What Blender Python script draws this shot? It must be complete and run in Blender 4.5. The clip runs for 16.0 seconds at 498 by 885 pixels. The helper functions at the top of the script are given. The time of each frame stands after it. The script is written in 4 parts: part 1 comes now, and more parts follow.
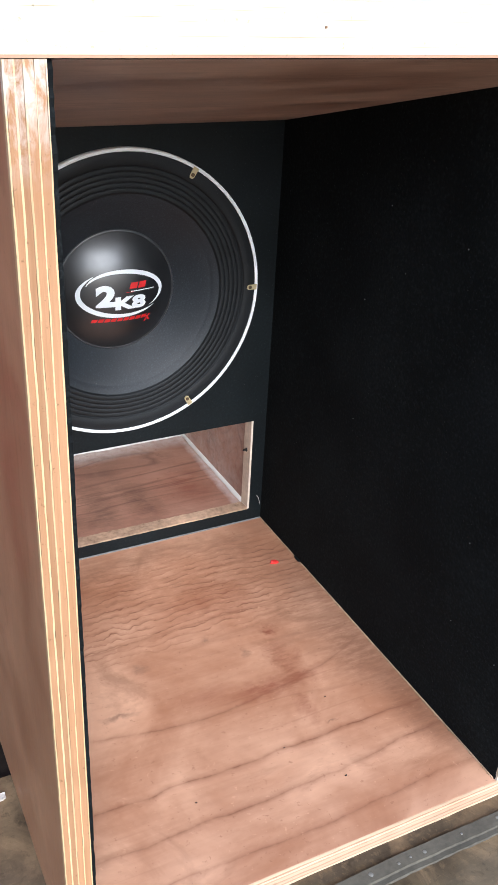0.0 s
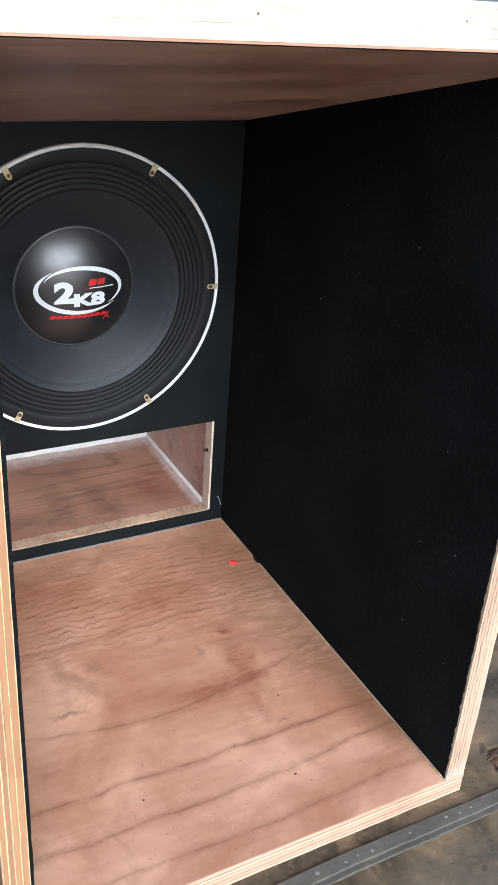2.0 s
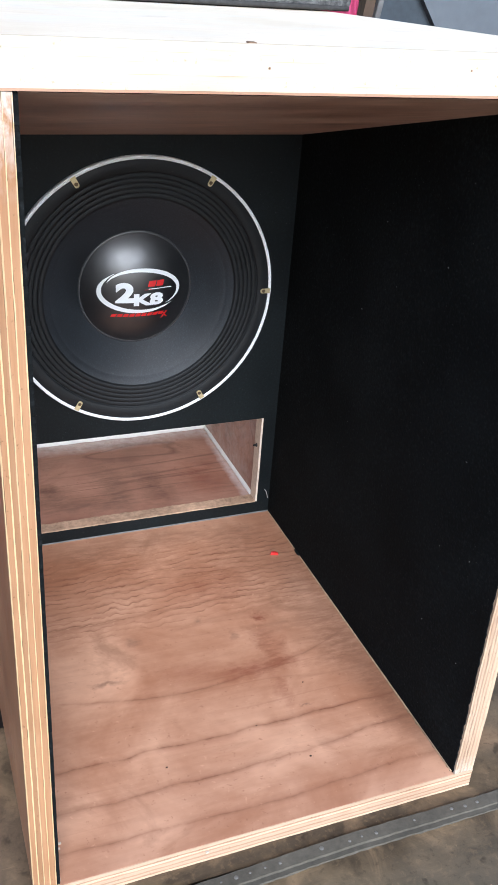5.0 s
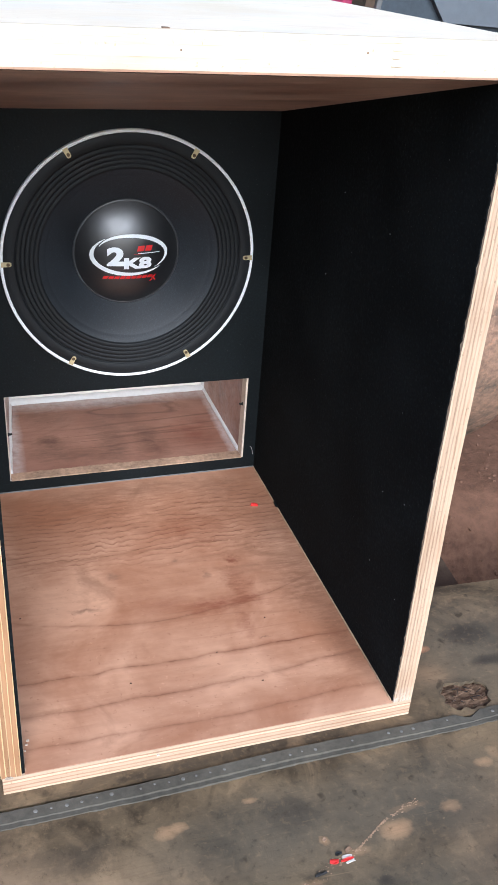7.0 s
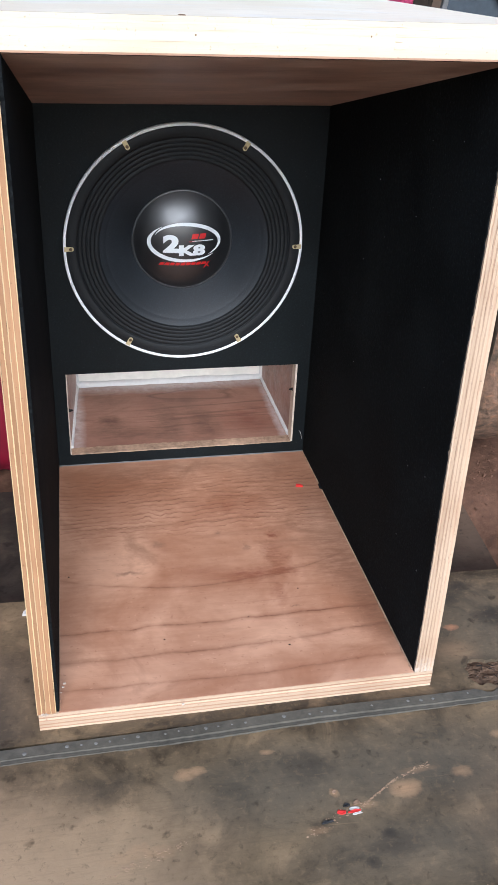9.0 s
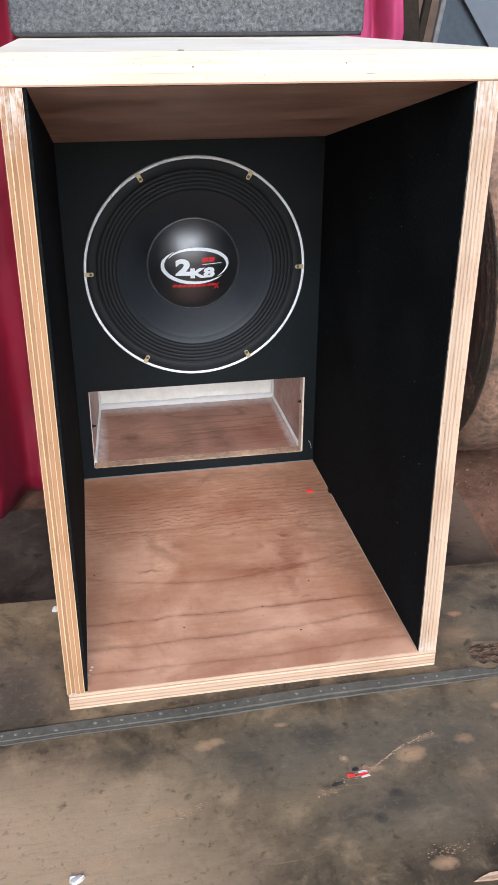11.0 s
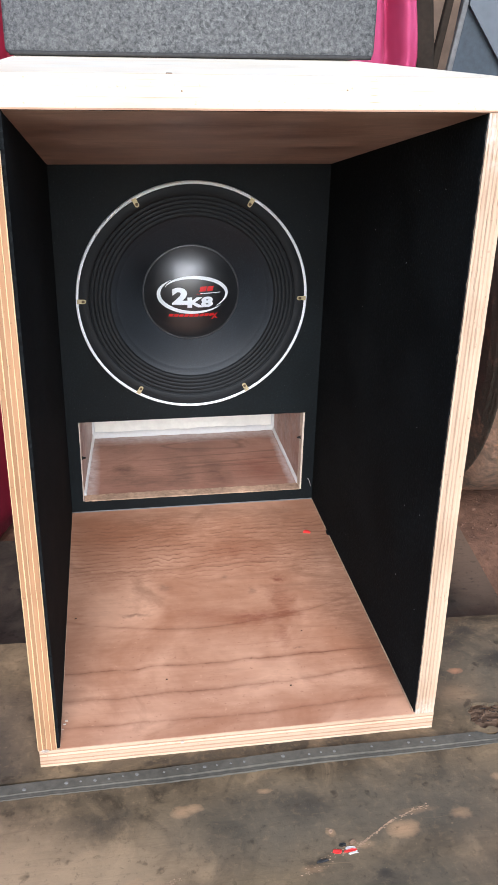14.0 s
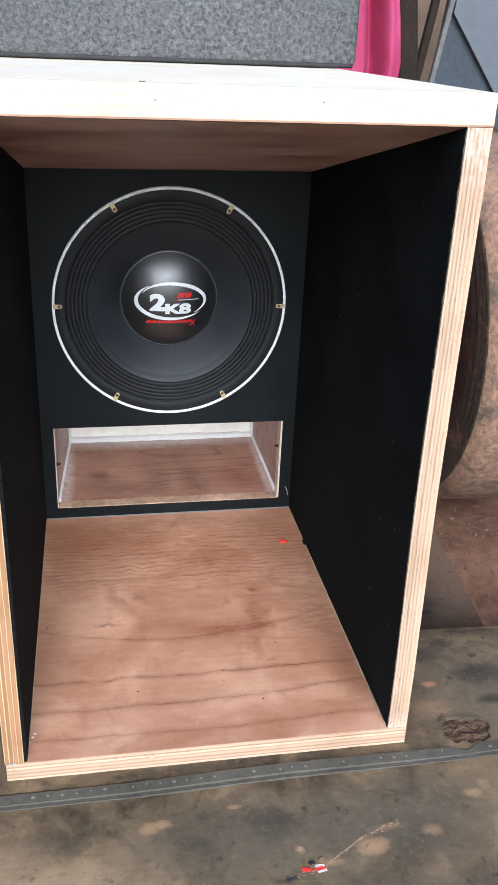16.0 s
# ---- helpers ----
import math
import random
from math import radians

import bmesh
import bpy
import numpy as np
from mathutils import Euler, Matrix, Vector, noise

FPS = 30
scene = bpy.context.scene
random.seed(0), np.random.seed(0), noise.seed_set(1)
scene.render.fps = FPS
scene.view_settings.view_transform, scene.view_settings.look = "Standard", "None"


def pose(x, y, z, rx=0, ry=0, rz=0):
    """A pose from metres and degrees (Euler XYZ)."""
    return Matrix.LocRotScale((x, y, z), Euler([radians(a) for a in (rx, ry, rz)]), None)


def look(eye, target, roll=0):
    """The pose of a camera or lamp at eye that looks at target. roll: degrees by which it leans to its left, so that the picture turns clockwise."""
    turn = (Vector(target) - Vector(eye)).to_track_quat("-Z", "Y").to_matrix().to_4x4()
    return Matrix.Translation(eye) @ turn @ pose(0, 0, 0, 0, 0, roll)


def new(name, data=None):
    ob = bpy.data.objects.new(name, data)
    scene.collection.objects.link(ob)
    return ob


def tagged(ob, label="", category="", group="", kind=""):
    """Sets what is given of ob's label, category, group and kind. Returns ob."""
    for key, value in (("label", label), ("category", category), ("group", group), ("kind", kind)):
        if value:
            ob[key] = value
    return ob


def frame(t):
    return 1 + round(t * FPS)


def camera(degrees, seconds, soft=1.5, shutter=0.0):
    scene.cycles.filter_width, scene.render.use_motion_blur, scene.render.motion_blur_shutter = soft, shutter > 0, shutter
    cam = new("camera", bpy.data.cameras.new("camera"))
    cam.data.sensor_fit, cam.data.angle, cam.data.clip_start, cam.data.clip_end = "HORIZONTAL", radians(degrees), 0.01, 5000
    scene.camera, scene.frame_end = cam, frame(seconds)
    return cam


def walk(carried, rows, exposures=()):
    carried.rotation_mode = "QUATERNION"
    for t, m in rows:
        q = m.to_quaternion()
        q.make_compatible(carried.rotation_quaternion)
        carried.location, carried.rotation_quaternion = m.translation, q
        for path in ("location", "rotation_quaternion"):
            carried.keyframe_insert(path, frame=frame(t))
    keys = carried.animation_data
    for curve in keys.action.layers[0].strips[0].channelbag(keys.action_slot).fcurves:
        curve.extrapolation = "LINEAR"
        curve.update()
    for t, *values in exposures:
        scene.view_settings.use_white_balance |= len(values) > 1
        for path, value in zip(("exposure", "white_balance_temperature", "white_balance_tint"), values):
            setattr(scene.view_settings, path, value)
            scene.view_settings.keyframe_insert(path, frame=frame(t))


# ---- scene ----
cam = camera(31.0, 16.0)
PATH = [
    (0, (-0.376, -0.507, 0.86), (0.441, 1.046, -0.101), 3.1),
    (0.5, (-0.361, -0.518, 0.861), (0.455, 1.038, -0.096), 3.6),
    (1, (-0.355, -0.514, 0.855), (0.485, 1.03, -0.1), 4.1),
    (1.5, (-0.351, -0.524, 0.845), (0.498, 1.023, -0.096), 4.2),
    (2, (-0.35, -0.529, 0.847), (0.508, 1.016, -0.089), 4.4),
    (2.5, (-0.348, -0.535, 0.852), (0.508, 1.014, -0.08), 4.5),
    (3, (-0.346, -0.543, 0.856), (0.503, 1.014, -0.069), 4.4),
    (3.5, (-0.34, -0.561, 0.867), (0.501, 1.01, -0.041), 4.2),
    (4, (-0.336, -0.583, 0.867), (0.464, 1.013, -0.034), 3.9),
    (4.5, (-0.335, -0.593, 0.87), (0.39, 1.019, -0.066), 3.7),
    (4.7, (-0.331, -0.591, 0.881), (0.376, 1.017, -0.075), 4.1),
    (6.8, (-0.25, -0.752, 0.92), (0.306, 0.88, -0.094), 4.0),
    (7, (-0.252, -0.741, 0.918), (0.319, 0.885, -0.097), 4.4),
    (7.5, (-0.224, -0.731, 0.919), (0.349, 0.898, -0.089), 3.8),
    (8, (-0.205, -0.769, 0.901), (0.27, 0.884, -0.12), 3.6),
    (8.5, (-0.191, -0.808, 0.905), (0.193, 0.859, -0.131), 3.4),
    (8.7, (-0.192, -0.82, 0.907), (0.185, 0.855, -0.118), 3.1),
    (10.8, (-0.196, -0.975, 0.906), (0.142, 0.778, 0.003), 0.4),
    (11, (-0.194, -0.969, 0.895), (0.131, 0.784, -0.013), 0.2),
    (11.5, (-0.179, -0.951, 0.874), (0.123, 0.805, -0.036), 0.2),
    (12, (-0.172, -0.932, 0.862), (0.111, 0.827, -0.046), 0.5),
    (12.5, (-0.159, -0.923, 0.874), (0.14, 0.836, -0.029), 0.8),
    (13, (-0.156, -0.902, 0.882), (0.148, 0.864, -0.005), 1.0),
    (13.5, (-0.157, -0.891, 0.888), (0.145, 0.882, 0.015), 1.3),
    (14, (-0.155, -0.894, 0.894), (0.15, 0.879, 0.021), 1.4),
    (14.5, (-0.157, -0.904, 0.897), (0.153, 0.867, 0.02), 1.3),
    (15, (-0.153, -0.895, 0.904), (0.174, 0.876, 0.033), 1.6),
    (15.5, (-0.147, -0.878, 0.906), (0.186, 0.891, 0.035), 2.1),
    (16, (-0.14, -0.878, 0.902), (0.2, 0.889, 0.03), 2.6),
]
EXPOSURES = [(0, 0.93, 5820, 10), (0.5, 0.74, 5560, 11), (1.5, 0.84, 5600, 9), (3, 0.82, 5830, 10), (4.5, 0.8, 5720, 10), (8, 0.68, 5670, 10), (8.5, 0.61, 5670, 10), (11, 0.6, 5770, 11), (12, 0.55, 5720, 10), (13.5, 0.64, 5670, 10), (14, 0.8, 5820, 11), (14.5, 0.82, 6770, 14), (15, 0.74, 5870, 11), (16, 0.74, 5720, 9)]
walk(cam, [(t, look(eye, target, roll)) for t, eye, target, roll in PATH], EXPOSURES)

# ---- world and light ----
SUN_EL, SUN_AZ = 34.0, 183.0
world = bpy.data.worlds.new("sky")
scene.world = world
world.use_nodes = True
wn, wl = world.node_tree.nodes, world.node_tree.links
wn.clear()
sky = wn.new("ShaderNodeTexSky")
sky.sky_type, sky.sun_disc = "NISHITA", False
sky.sun_elevation, sky.sun_rotation = radians(SUN_EL), radians(SUN_AZ)
sky.air_density, sky.dust_density, sky.ozone_density = 1.0, 1.0, 1.0
wbg, wout = wn.new("ShaderNodeBackground"), wn.new("ShaderNodeOutputWorld")
wbg.inputs["Strength"].default_value = 0.15
wl.new(sky.outputs[0], wbg.inputs["Color"])
wl.new(wbg.outputs[0], wout.inputs["Surface"])
sun_data = bpy.data.lights.new("sun", "SUN")
sun_data.energy, sun_data.angle, sun_data.color = 3.3, radians(46), (1.0, 0.98, 0.955)
sun = new("sun", sun_data)
az, el = radians(SUN_AZ), radians(SUN_EL)
sun.matrix_world = look((3 * math.sin(az) * math.cos(el), 3 * math.cos(az) * math.cos(el), 3 * math.sin(el)), (0, 0, 0))


# ---- materials ----
class Mat:
    """A small builder of node materials."""

    def __init__(self, name, rough=0.6, metal=0.0, spec=0.5):
        self.m = bpy.data.materials.new(name)
        self.m.use_nodes = True
        self.n, self.l = self.m.node_tree.nodes, self.m.node_tree.links
        self.b = self.n["Principled BSDF"]
        self.b.inputs["Roughness"].default_value = rough
        self.b.inputs["Metallic"].default_value = metal
        self.b.inputs["Specular IOR Level"].default_value = spec
        self.pos = self.n.new("ShaderNodeNewGeometry").outputs["Position"]

    def put(self, socket, value):
        if isinstance(value, (int, float, tuple)):
            socket.default_value = value if not isinstance(value, tuple) or len(value) == len(socket.default_value) else (*value, 1.0)
        else:
            self.l.new(value, socket)

    def scaled(self, sx, sy, sz, src=None):
        v = self.n.new("ShaderNodeVectorMath")
        v.operation = "MULTIPLY"
        self.l.new(src or self.pos, v.inputs[0])
        v.inputs[1].default_value = (sx, sy, sz)
        return v.outputs[0]

    def noise(self, vec, scale=1.0, detail=4.0, rough=0.55, distort=0.0, color=False):
        t = self.n.new("ShaderNodeTexNoise")
        self.l.new(vec, t.inputs["Vector"])
        t.inputs["Scale"].default_value, t.inputs["Detail"].default_value = scale, detail
        t.inputs["Roughness"].default_value, t.inputs["Distortion"].default_value = rough, distort
        return t.outputs["Color" if color else "Fac"]

    def math(self, op, a, b=0.0, c=0.0, clamp=False):
        t = self.n.new("ShaderNodeMath")
        t.operation, t.use_clamp = op, clamp
        for s, v in zip(t.inputs, (a, b, c)):
            self.put(s, v)
        return t.outputs[0]

    def ramp(self, fac, *stops):
        t = self.n.new("ShaderNodeValToRGB")
        e = t.color_ramp.elements
        while len(e) < len(stops):
            e.new(0.5)
        for k, (p, c) in zip(e, stops):
            k.position, k.color = p, (c, c, c, 1) if isinstance(c, (int, float)) else (*c, 1)
        self.l.new(fac, t.inputs[0])
        return t.outputs[0]

    def mix(self, fac, a, b, mode="MIX"):
        t = self.n.new("ShaderNodeMix")
        t.data_type, t.blend_type = "RGBA", mode
        self.put(t.inputs[0], fac)
        self.put(t.inputs[6], a)
        self.put(t.inputs[7], b)
        return t.outputs[2]

    def split(self):
        t = self.n.new("ShaderNodeSeparateXYZ")
        self.l.new(self.pos, t.inputs[0])
        return t.outputs

    def random(self):
        return self.n.new("ShaderNodeObjectInfo").outputs["Random"]

    def bump(self, height, strength=0.3, dist=0.001):
        t = self.n.new("ShaderNodeBump")
        t.inputs["Strength"].default_value, t.inputs["Distance"].default_value = strength, dist
        self.l.new(height, t.inputs["Height"])
        self.l.new(t.outputs[0], self.b.inputs["Normal"])

    def color(self, c):
        self.put(self.b.inputs["Base Color"], c)

    def rough(self, r):
        self.put(self.b.inputs["Roughness"], r)


def veneer(name, along, light, dark, line, lines=(), rough=0.5, rings_by=0.28, stains=(), streak=0.15, band=None, turns=9.0, ring=0.09, sparse=0.46):
    """Rotary-cut plywood face: stretched grain along one axis, contour lines, blotches, and named long growth lines."""
    m = Mat(name, rough, spec=0.35)
    s = {"x": (1.3, 11, 11), "y": (11, 1.3, 11), "z": (11, 11, 1.3)}[along]
    big = m.noise(m.scaled(*s), 0.9, 3, 0.5, 0.4)
    fine = m.noise(m.scaled(*(k * 14 for k in s)), 1.0, 3, 0.6)
    blot = m.noise(m.scaled(5, 7, 7), 1.3, 5, 0.6, 0.3)
    base = m.mix(m.ramp(blot, (0.34, 0.0), (0.66, 1.0)), dark, light)
    rings = m.math("FRACT", m.math("MULTIPLY", big, turns))
    ring_line = m.ramp(m.math("ABSOLUTE", m.math("SUBTRACT", rings, 0.5)), (0.0, 1.0), (ring, 0.0))
    where = m.ramp(m.noise(m.scaled(2, 3, 3), 1.2, 2), (sparse, 0.0), (sparse + 0.16, 1.0))
    fac = m.math("MULTIPLY", m.math("MULTIPLY", ring_line, where), rings_by)
    col = m.mix(fac, base, line)
    x, y, _ = m.split()
    wob = m.math("MULTIPLY", m.math("SUBTRACT", m.noise(m.scaled(9, 4, 4), 1.0, 3, 0.6), 0.5), 0.022)
    for a, b, c, width, strength in lines:
        curve = m.math("ADD", m.math("MULTIPLY_ADD", m.math("MULTIPLY_ADD", x, c, b), x, a), wob)
        away = m.math("DIVIDE", m.math("ABSOLUTE", m.math("SUBTRACT", y, curve)), width * 0.75)
        core = m.ramp(away, (0.0, 1.0), (0.16, 0.62), (0.45, 0.25), (1.0, 0.0))
        some = m.ramp(m.noise(m.scaled(24, 30, 1), 1.0, 4, 0.65), (0.32, 0.25), (0.6, 1.0))
        col = m.mix(m.math("MULTIPLY", m.math("MULTIPLY", core, some), strength), col, line)
    col = m.mix(m.ramp(fine, (0.3, streak), (0.62, 0.0)), col, line)
    if band:
        y0, y1, period, by = band
        sway = m.math("MULTIPLY", m.noise(m.scaled(7, 5, 1), 1.0, 4, 0.6, 0.3), 0.075)
        wave = m.math("FRACT", m.math("DIVIDE", m.math("ADD", y, sway), period))
        thin = m.ramp(wave, (0.0, 0.9), (0.2, 0.35), (0.5, 0.0), (0.9, 0.0), (1.0, 0.9))
        inside = m.math("MULTIPLY", m.ramp(y, (y0, 0.0), (y0 + 0.05, 1.0)), m.ramp(y, (y1 - 0.06, 1.0), (y1, 0.0)))
        dash = m.ramp(m.noise(m.scaled(26, 90, 1), 1.0, 3, 0.6), (0.36, 0.05), (0.62, 1.0))
        col = m.mix(m.math("MULTIPLY", m.math("MULTIPLY", thin, inside), m.math("MULTIPLY", dash, by)), col, line)
    pale = m.ramp(m.noise(m.scaled(4, 6, 6), 1.7, 4, 0.6, 0.4), (0.52, 0.0), (0.68, 0.34))
    col = m.mix(pale, col, tuple(min(k * 1.22, 0.8) for k in light))
    if stains:
        warp = m.n.new("ShaderNodeVectorMath")
        warp.operation = "MULTIPLY_ADD"
        m.l.new(m.noise(m.scaled(1, 1, 1), 22, 5, 0.7, 0.3, True), warp.inputs[0])
        warp.inputs[1].default_value = (0.06, 0.05, 0.0)
        m.l.new(m.pos, warp.inputs[2])
        mottle = m.ramp(m.noise(m.scaled(32, 120, 32), 1.0, 5, 0.7), (0.36, 0.3), (0.62, 1.0))
        haze = m.n.new("ShaderNodeVectorMath")
        haze.operation = "MULTIPLY_ADD"
        m.l.new(m.noise(m.scaled(1, 1, 1), 30, 5, 0.7, 0.0, True), haze.inputs[0])
        haze.inputs[1].default_value = (0.016, 0.02, 0.0)
        m.l.new(m.pos, haze.inputs[2])
        powder = m.ramp(m.noise(m.scaled(1, 1, 1), 90, 5, 0.7), (0.3, 0.5), (0.6, 1.0))
    for sx, sy, rx, ry, c, strength in stains:
        off = m.n.new("ShaderNodeVectorMath")
        off.operation = "SUBTRACT"
        m.l.new((haze if c == CHALK else warp).outputs[0], off.inputs[0])
        off.inputs[1].default_value = (sx + 0.008, sy + 0.01, 0) if c == CHALK else (sx + 0.03, sy + 0.025, 0)
        ln = m.n.new("ShaderNodeVectorMath")
        ln.operation = "LENGTH"
        m.l.new(m.scaled(1 / rx, 1 / ry, 0, off.outputs[0]), ln.inputs[0])
        col = m.mix(m.math("MULTIPLY", m.ramp(ln.outputs["Value"], (0.25, 1.0), (1.0, 0.0)), m.math("MULTIPLY", powder if c == CHALK else mottle, strength)), col, c)
    stain = m.ramp(m.noise(m.scaled(3.1, 4.3, 4.3), 2.1, 6, 0.65, 0.8), (0.58, 0.0), (0.72, 0.5))
    col = m.mix(stain, col, tuple(k * 0.62 for k in dark))
    pit = m.noise(m.scaled(1, 1, 1), 150, 4, 0.7, 0.3)
    col = m.mix(m.ramp(pit, (0.30, 0.35), (0.38, 0.0)), col, line)
    col = m.mix(m.ramp(pit, (0.63, 0.0), (0.73, 0.26)), col, tuple(min(k * 1.35, 0.85) for k in light))
    m.color(col)
    m.rough(m.ramp(blot, (0.3, rough - 0.1), (0.7, rough + 0.12)))
    m.bump(m.math("ADD", fine, m.math("MULTIPLY", fac, -1.0)), 0.25, 0.0006)
    return m.m


FLOOR_LINES = (
    (0.219, 0.05, 0.90, 0.011, 0.62),
    (0.138, 0.01, 0.05, 0.010, 0.9),
    (0.084, 0.04, 0.15, 0.012, 0.8),
    (0.031, 0.01, 0.10, 0.011, 0.65),
    (0.380, 0.03, 0.10, 0.010, 0.45),
    (0.488, 0.01, -0.10, 0.007, 0.5),
    (0.447, -0.04, 0.00, 0.006, 0.40),
)
UMBER = (0.24, 0.098, 0.05)
RED_STAIN, DARK_STAIN, CHALK = (0.21, 0.06, 0.033), (0.15, 0.08, 0.055), (0.7, 0.66, 0.64)
# Floor stains, with the right panel's soft shadow painted among them.
FLOOR_STAINS_SHADE = (
    (0.075, 0.235, 0.080, 0.018, RED_STAIN, 0.75),
    (0.105, 0.270, 0.026, 0.055, RED_STAIN, 0.6),
    (0.160, 0.305, 0.080, 0.022, DARK_STAIN, 0.32),
    (0.205, 0.240, 0.045, 0.075, DARK_STAIN, 0.34),
    (-0.130, 0.262, 0.030, 0.008, DARK_STAIN, 0.6),
    (-0.080, 0.325, 0.014, 0.010, DARK_STAIN, 0.5),
    (-0.100, 0.530, 0.060, 0.025, DARK_STAIN, 0.4),
    (0.140, 0.520, 0.060, 0.040, DARK_STAIN, 0.4),
    (-0.020, 0.250, 0.050, 0.025, RED_STAIN, 0.4),
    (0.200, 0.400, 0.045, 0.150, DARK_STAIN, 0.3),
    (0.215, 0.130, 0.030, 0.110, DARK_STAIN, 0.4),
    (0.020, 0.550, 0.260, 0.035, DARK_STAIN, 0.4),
    (0.060, 0.420, 0.100, 0.050, RED_STAIN, 0.3),
    (0.090, 0.190, 0.012, 0.040, RED_STAIN, 0.5),
    (0.110, 0.330, 0.016, 0.012, RED_STAIN, 0.9),
    (0.020, 0.345, 0.012, 0.007, DARK_STAIN, 0.6),
    (0.060, 0.300, 0.010, 0.008, DARK_STAIN, 0.5),
    (0.115, 0.155, 0.012, 0.003, DARK_STAIN, 0.8),
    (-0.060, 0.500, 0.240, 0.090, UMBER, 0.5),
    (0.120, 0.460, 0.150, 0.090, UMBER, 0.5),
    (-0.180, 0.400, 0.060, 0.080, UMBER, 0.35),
    # Right wall: brown blotches that also paint in the panel's shadow on the floor.
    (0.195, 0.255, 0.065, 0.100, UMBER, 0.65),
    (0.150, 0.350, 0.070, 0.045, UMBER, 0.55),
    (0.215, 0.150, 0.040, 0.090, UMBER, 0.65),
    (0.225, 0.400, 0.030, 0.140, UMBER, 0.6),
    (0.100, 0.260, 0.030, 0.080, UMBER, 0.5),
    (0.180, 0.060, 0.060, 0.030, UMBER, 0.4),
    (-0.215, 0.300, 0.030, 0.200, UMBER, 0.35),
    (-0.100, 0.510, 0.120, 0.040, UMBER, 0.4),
)
CEIL_STAINS = (
    (0.10, 0.16, 0.11, 0.05, (0.2, 0.09, 0.06), 0.5),
    (0.10, 0.26, 0.10, 0.05, (0.66, 0.5, 0.4), 0.5),
    (0.15, 0.33, 0.07, 0.03, (0.13, 0.065, 0.045), 0.7),
    (0.03, 0.10, 0.13, 0.03, (0.14, 0.07, 0.05), 0.5),
    (-0.10, 0.22, 0.10, 0.06, (0.55, 0.40, 0.31), 0.35),
    (0.17, 0.07, 0.05, 0.02, (0.5, 0.4, 0.33), 0.4),
    (-0.12, 0.10, 0.015, 0.012, (0.55, 0.45, 0.38), 0.6),
    (-0.07, 0.28, 0.012, 0.012, (0.55, 0.45, 0.38), 0.5),
    (0.17, 0.20, 0.030, 0.006, (0.62, 0.5, 0.4), 0.7),
    (0.20, 0.12, 0.022, 0.005, (0.62, 0.5, 0.4), 0.7),
    (0.13, 0.03, 0.060, 0.010, (0.55, 0.42, 0.33), 0.5),
    (-0.16, 0.05, 0.012, 0.006, (0.55, 0.42, 0.33), 0.6),
    (0.05, 0.02, 0.040, 0.004, (0.6, 0.46, 0.36), 0.6),
    (-0.05, 0.015, 0.050, 0.005, (0.55, 0.42, 0.33), 0.5),
    (0.21, 0.05, 0.018, 0.008, (0.66, 0.54, 0.44), 0.7),
    (0.14, 0.09, 0.016, 0.004, (0.62, 0.5, 0.4), 0.7),
    (-0.02, 0.12, 0.10, 0.05, (0.2, 0.1, 0.07), 0.4),
    (-0.18, 0.35, 0.08, 0.06, (0.16, 0.085, 0.06), 0.4),
)
PORT_STAINS = (
    (-0.125, 0.665, 0.055, 0.060, DARK_STAIN, 0.75),
    (-0.020, 0.690, 0.040, 0.130, DARK_STAIN, 0.7),
    (0.030, 0.740, 0.030, 0.110, DARK_STAIN, 0.5),
    (0.130, 0.680, 0.055, 0.070, RED_STAIN, 0.6),
    (-0.130, 0.780, 0.060, 0.050, DARK_STAIN, 0.4),
    (-0.196, 0.720, 0.020, 0.250, CHALK, 0.6),
    (0.193, 0.720, 0.013, 0.250, CHALK, 0.5),
    (0.000, 0.850, 0.350, 0.045, CHALK, 0.7),
    (-0.06, 0.640, 0.100, 0.030, DARK_STAIN, 0.7),
    (0.05, 0.665, 0.035, 0.080, (0.09, 0.045, 0.03), 0.7),
    (-0.13, 0.700, 0.030, 0.025, (0.09, 0.045, 0.03), 0.8),
)
M_FLOOR = veneer("reddish_veneer", "x", (0.56, 0.312, 0.195), (0.35, 0.157, 0.086), (0.17, 0.06, 0.032), FLOOR_LINES, 0.5, 0.26, FLOOR_STAINS_SHADE, 0.12, (0.33, 0.56, 0.0115, 0.9))
M_PORT = veneer("port_veneer", "x", (0.41, 0.222, 0.155), (0.28, 0.132, 0.09), (0.1, 0.042, 0.028), (), 0.55, 0.55, PORT_STAINS, 0.15, None, 11.0, 0.16, 0.36)
M_CEIL = veneer("brown_veneer", "x", (0.66, 0.475, 0.38), (0.37, 0.225, 0.165), (0.12, 0.055, 0.038), (), 0.4, 0.2, CEIL_STAINS, 0.2)
M_SIDE = veneer("outer_veneer", "z", (0.40, 0.215, 0.115), (0.31, 0.15, 0.076), (0.16, 0.06, 0.03), (), 0.5)
# Top face: plywood colour raised near white to carry the glare of daylight.
M_TOP = veneer("daylit_veneer", "x", (0.88, 0.79, 0.63), (0.82, 0.71, 0.53), (0.58, 0.43, 0.28), (), 0.5)


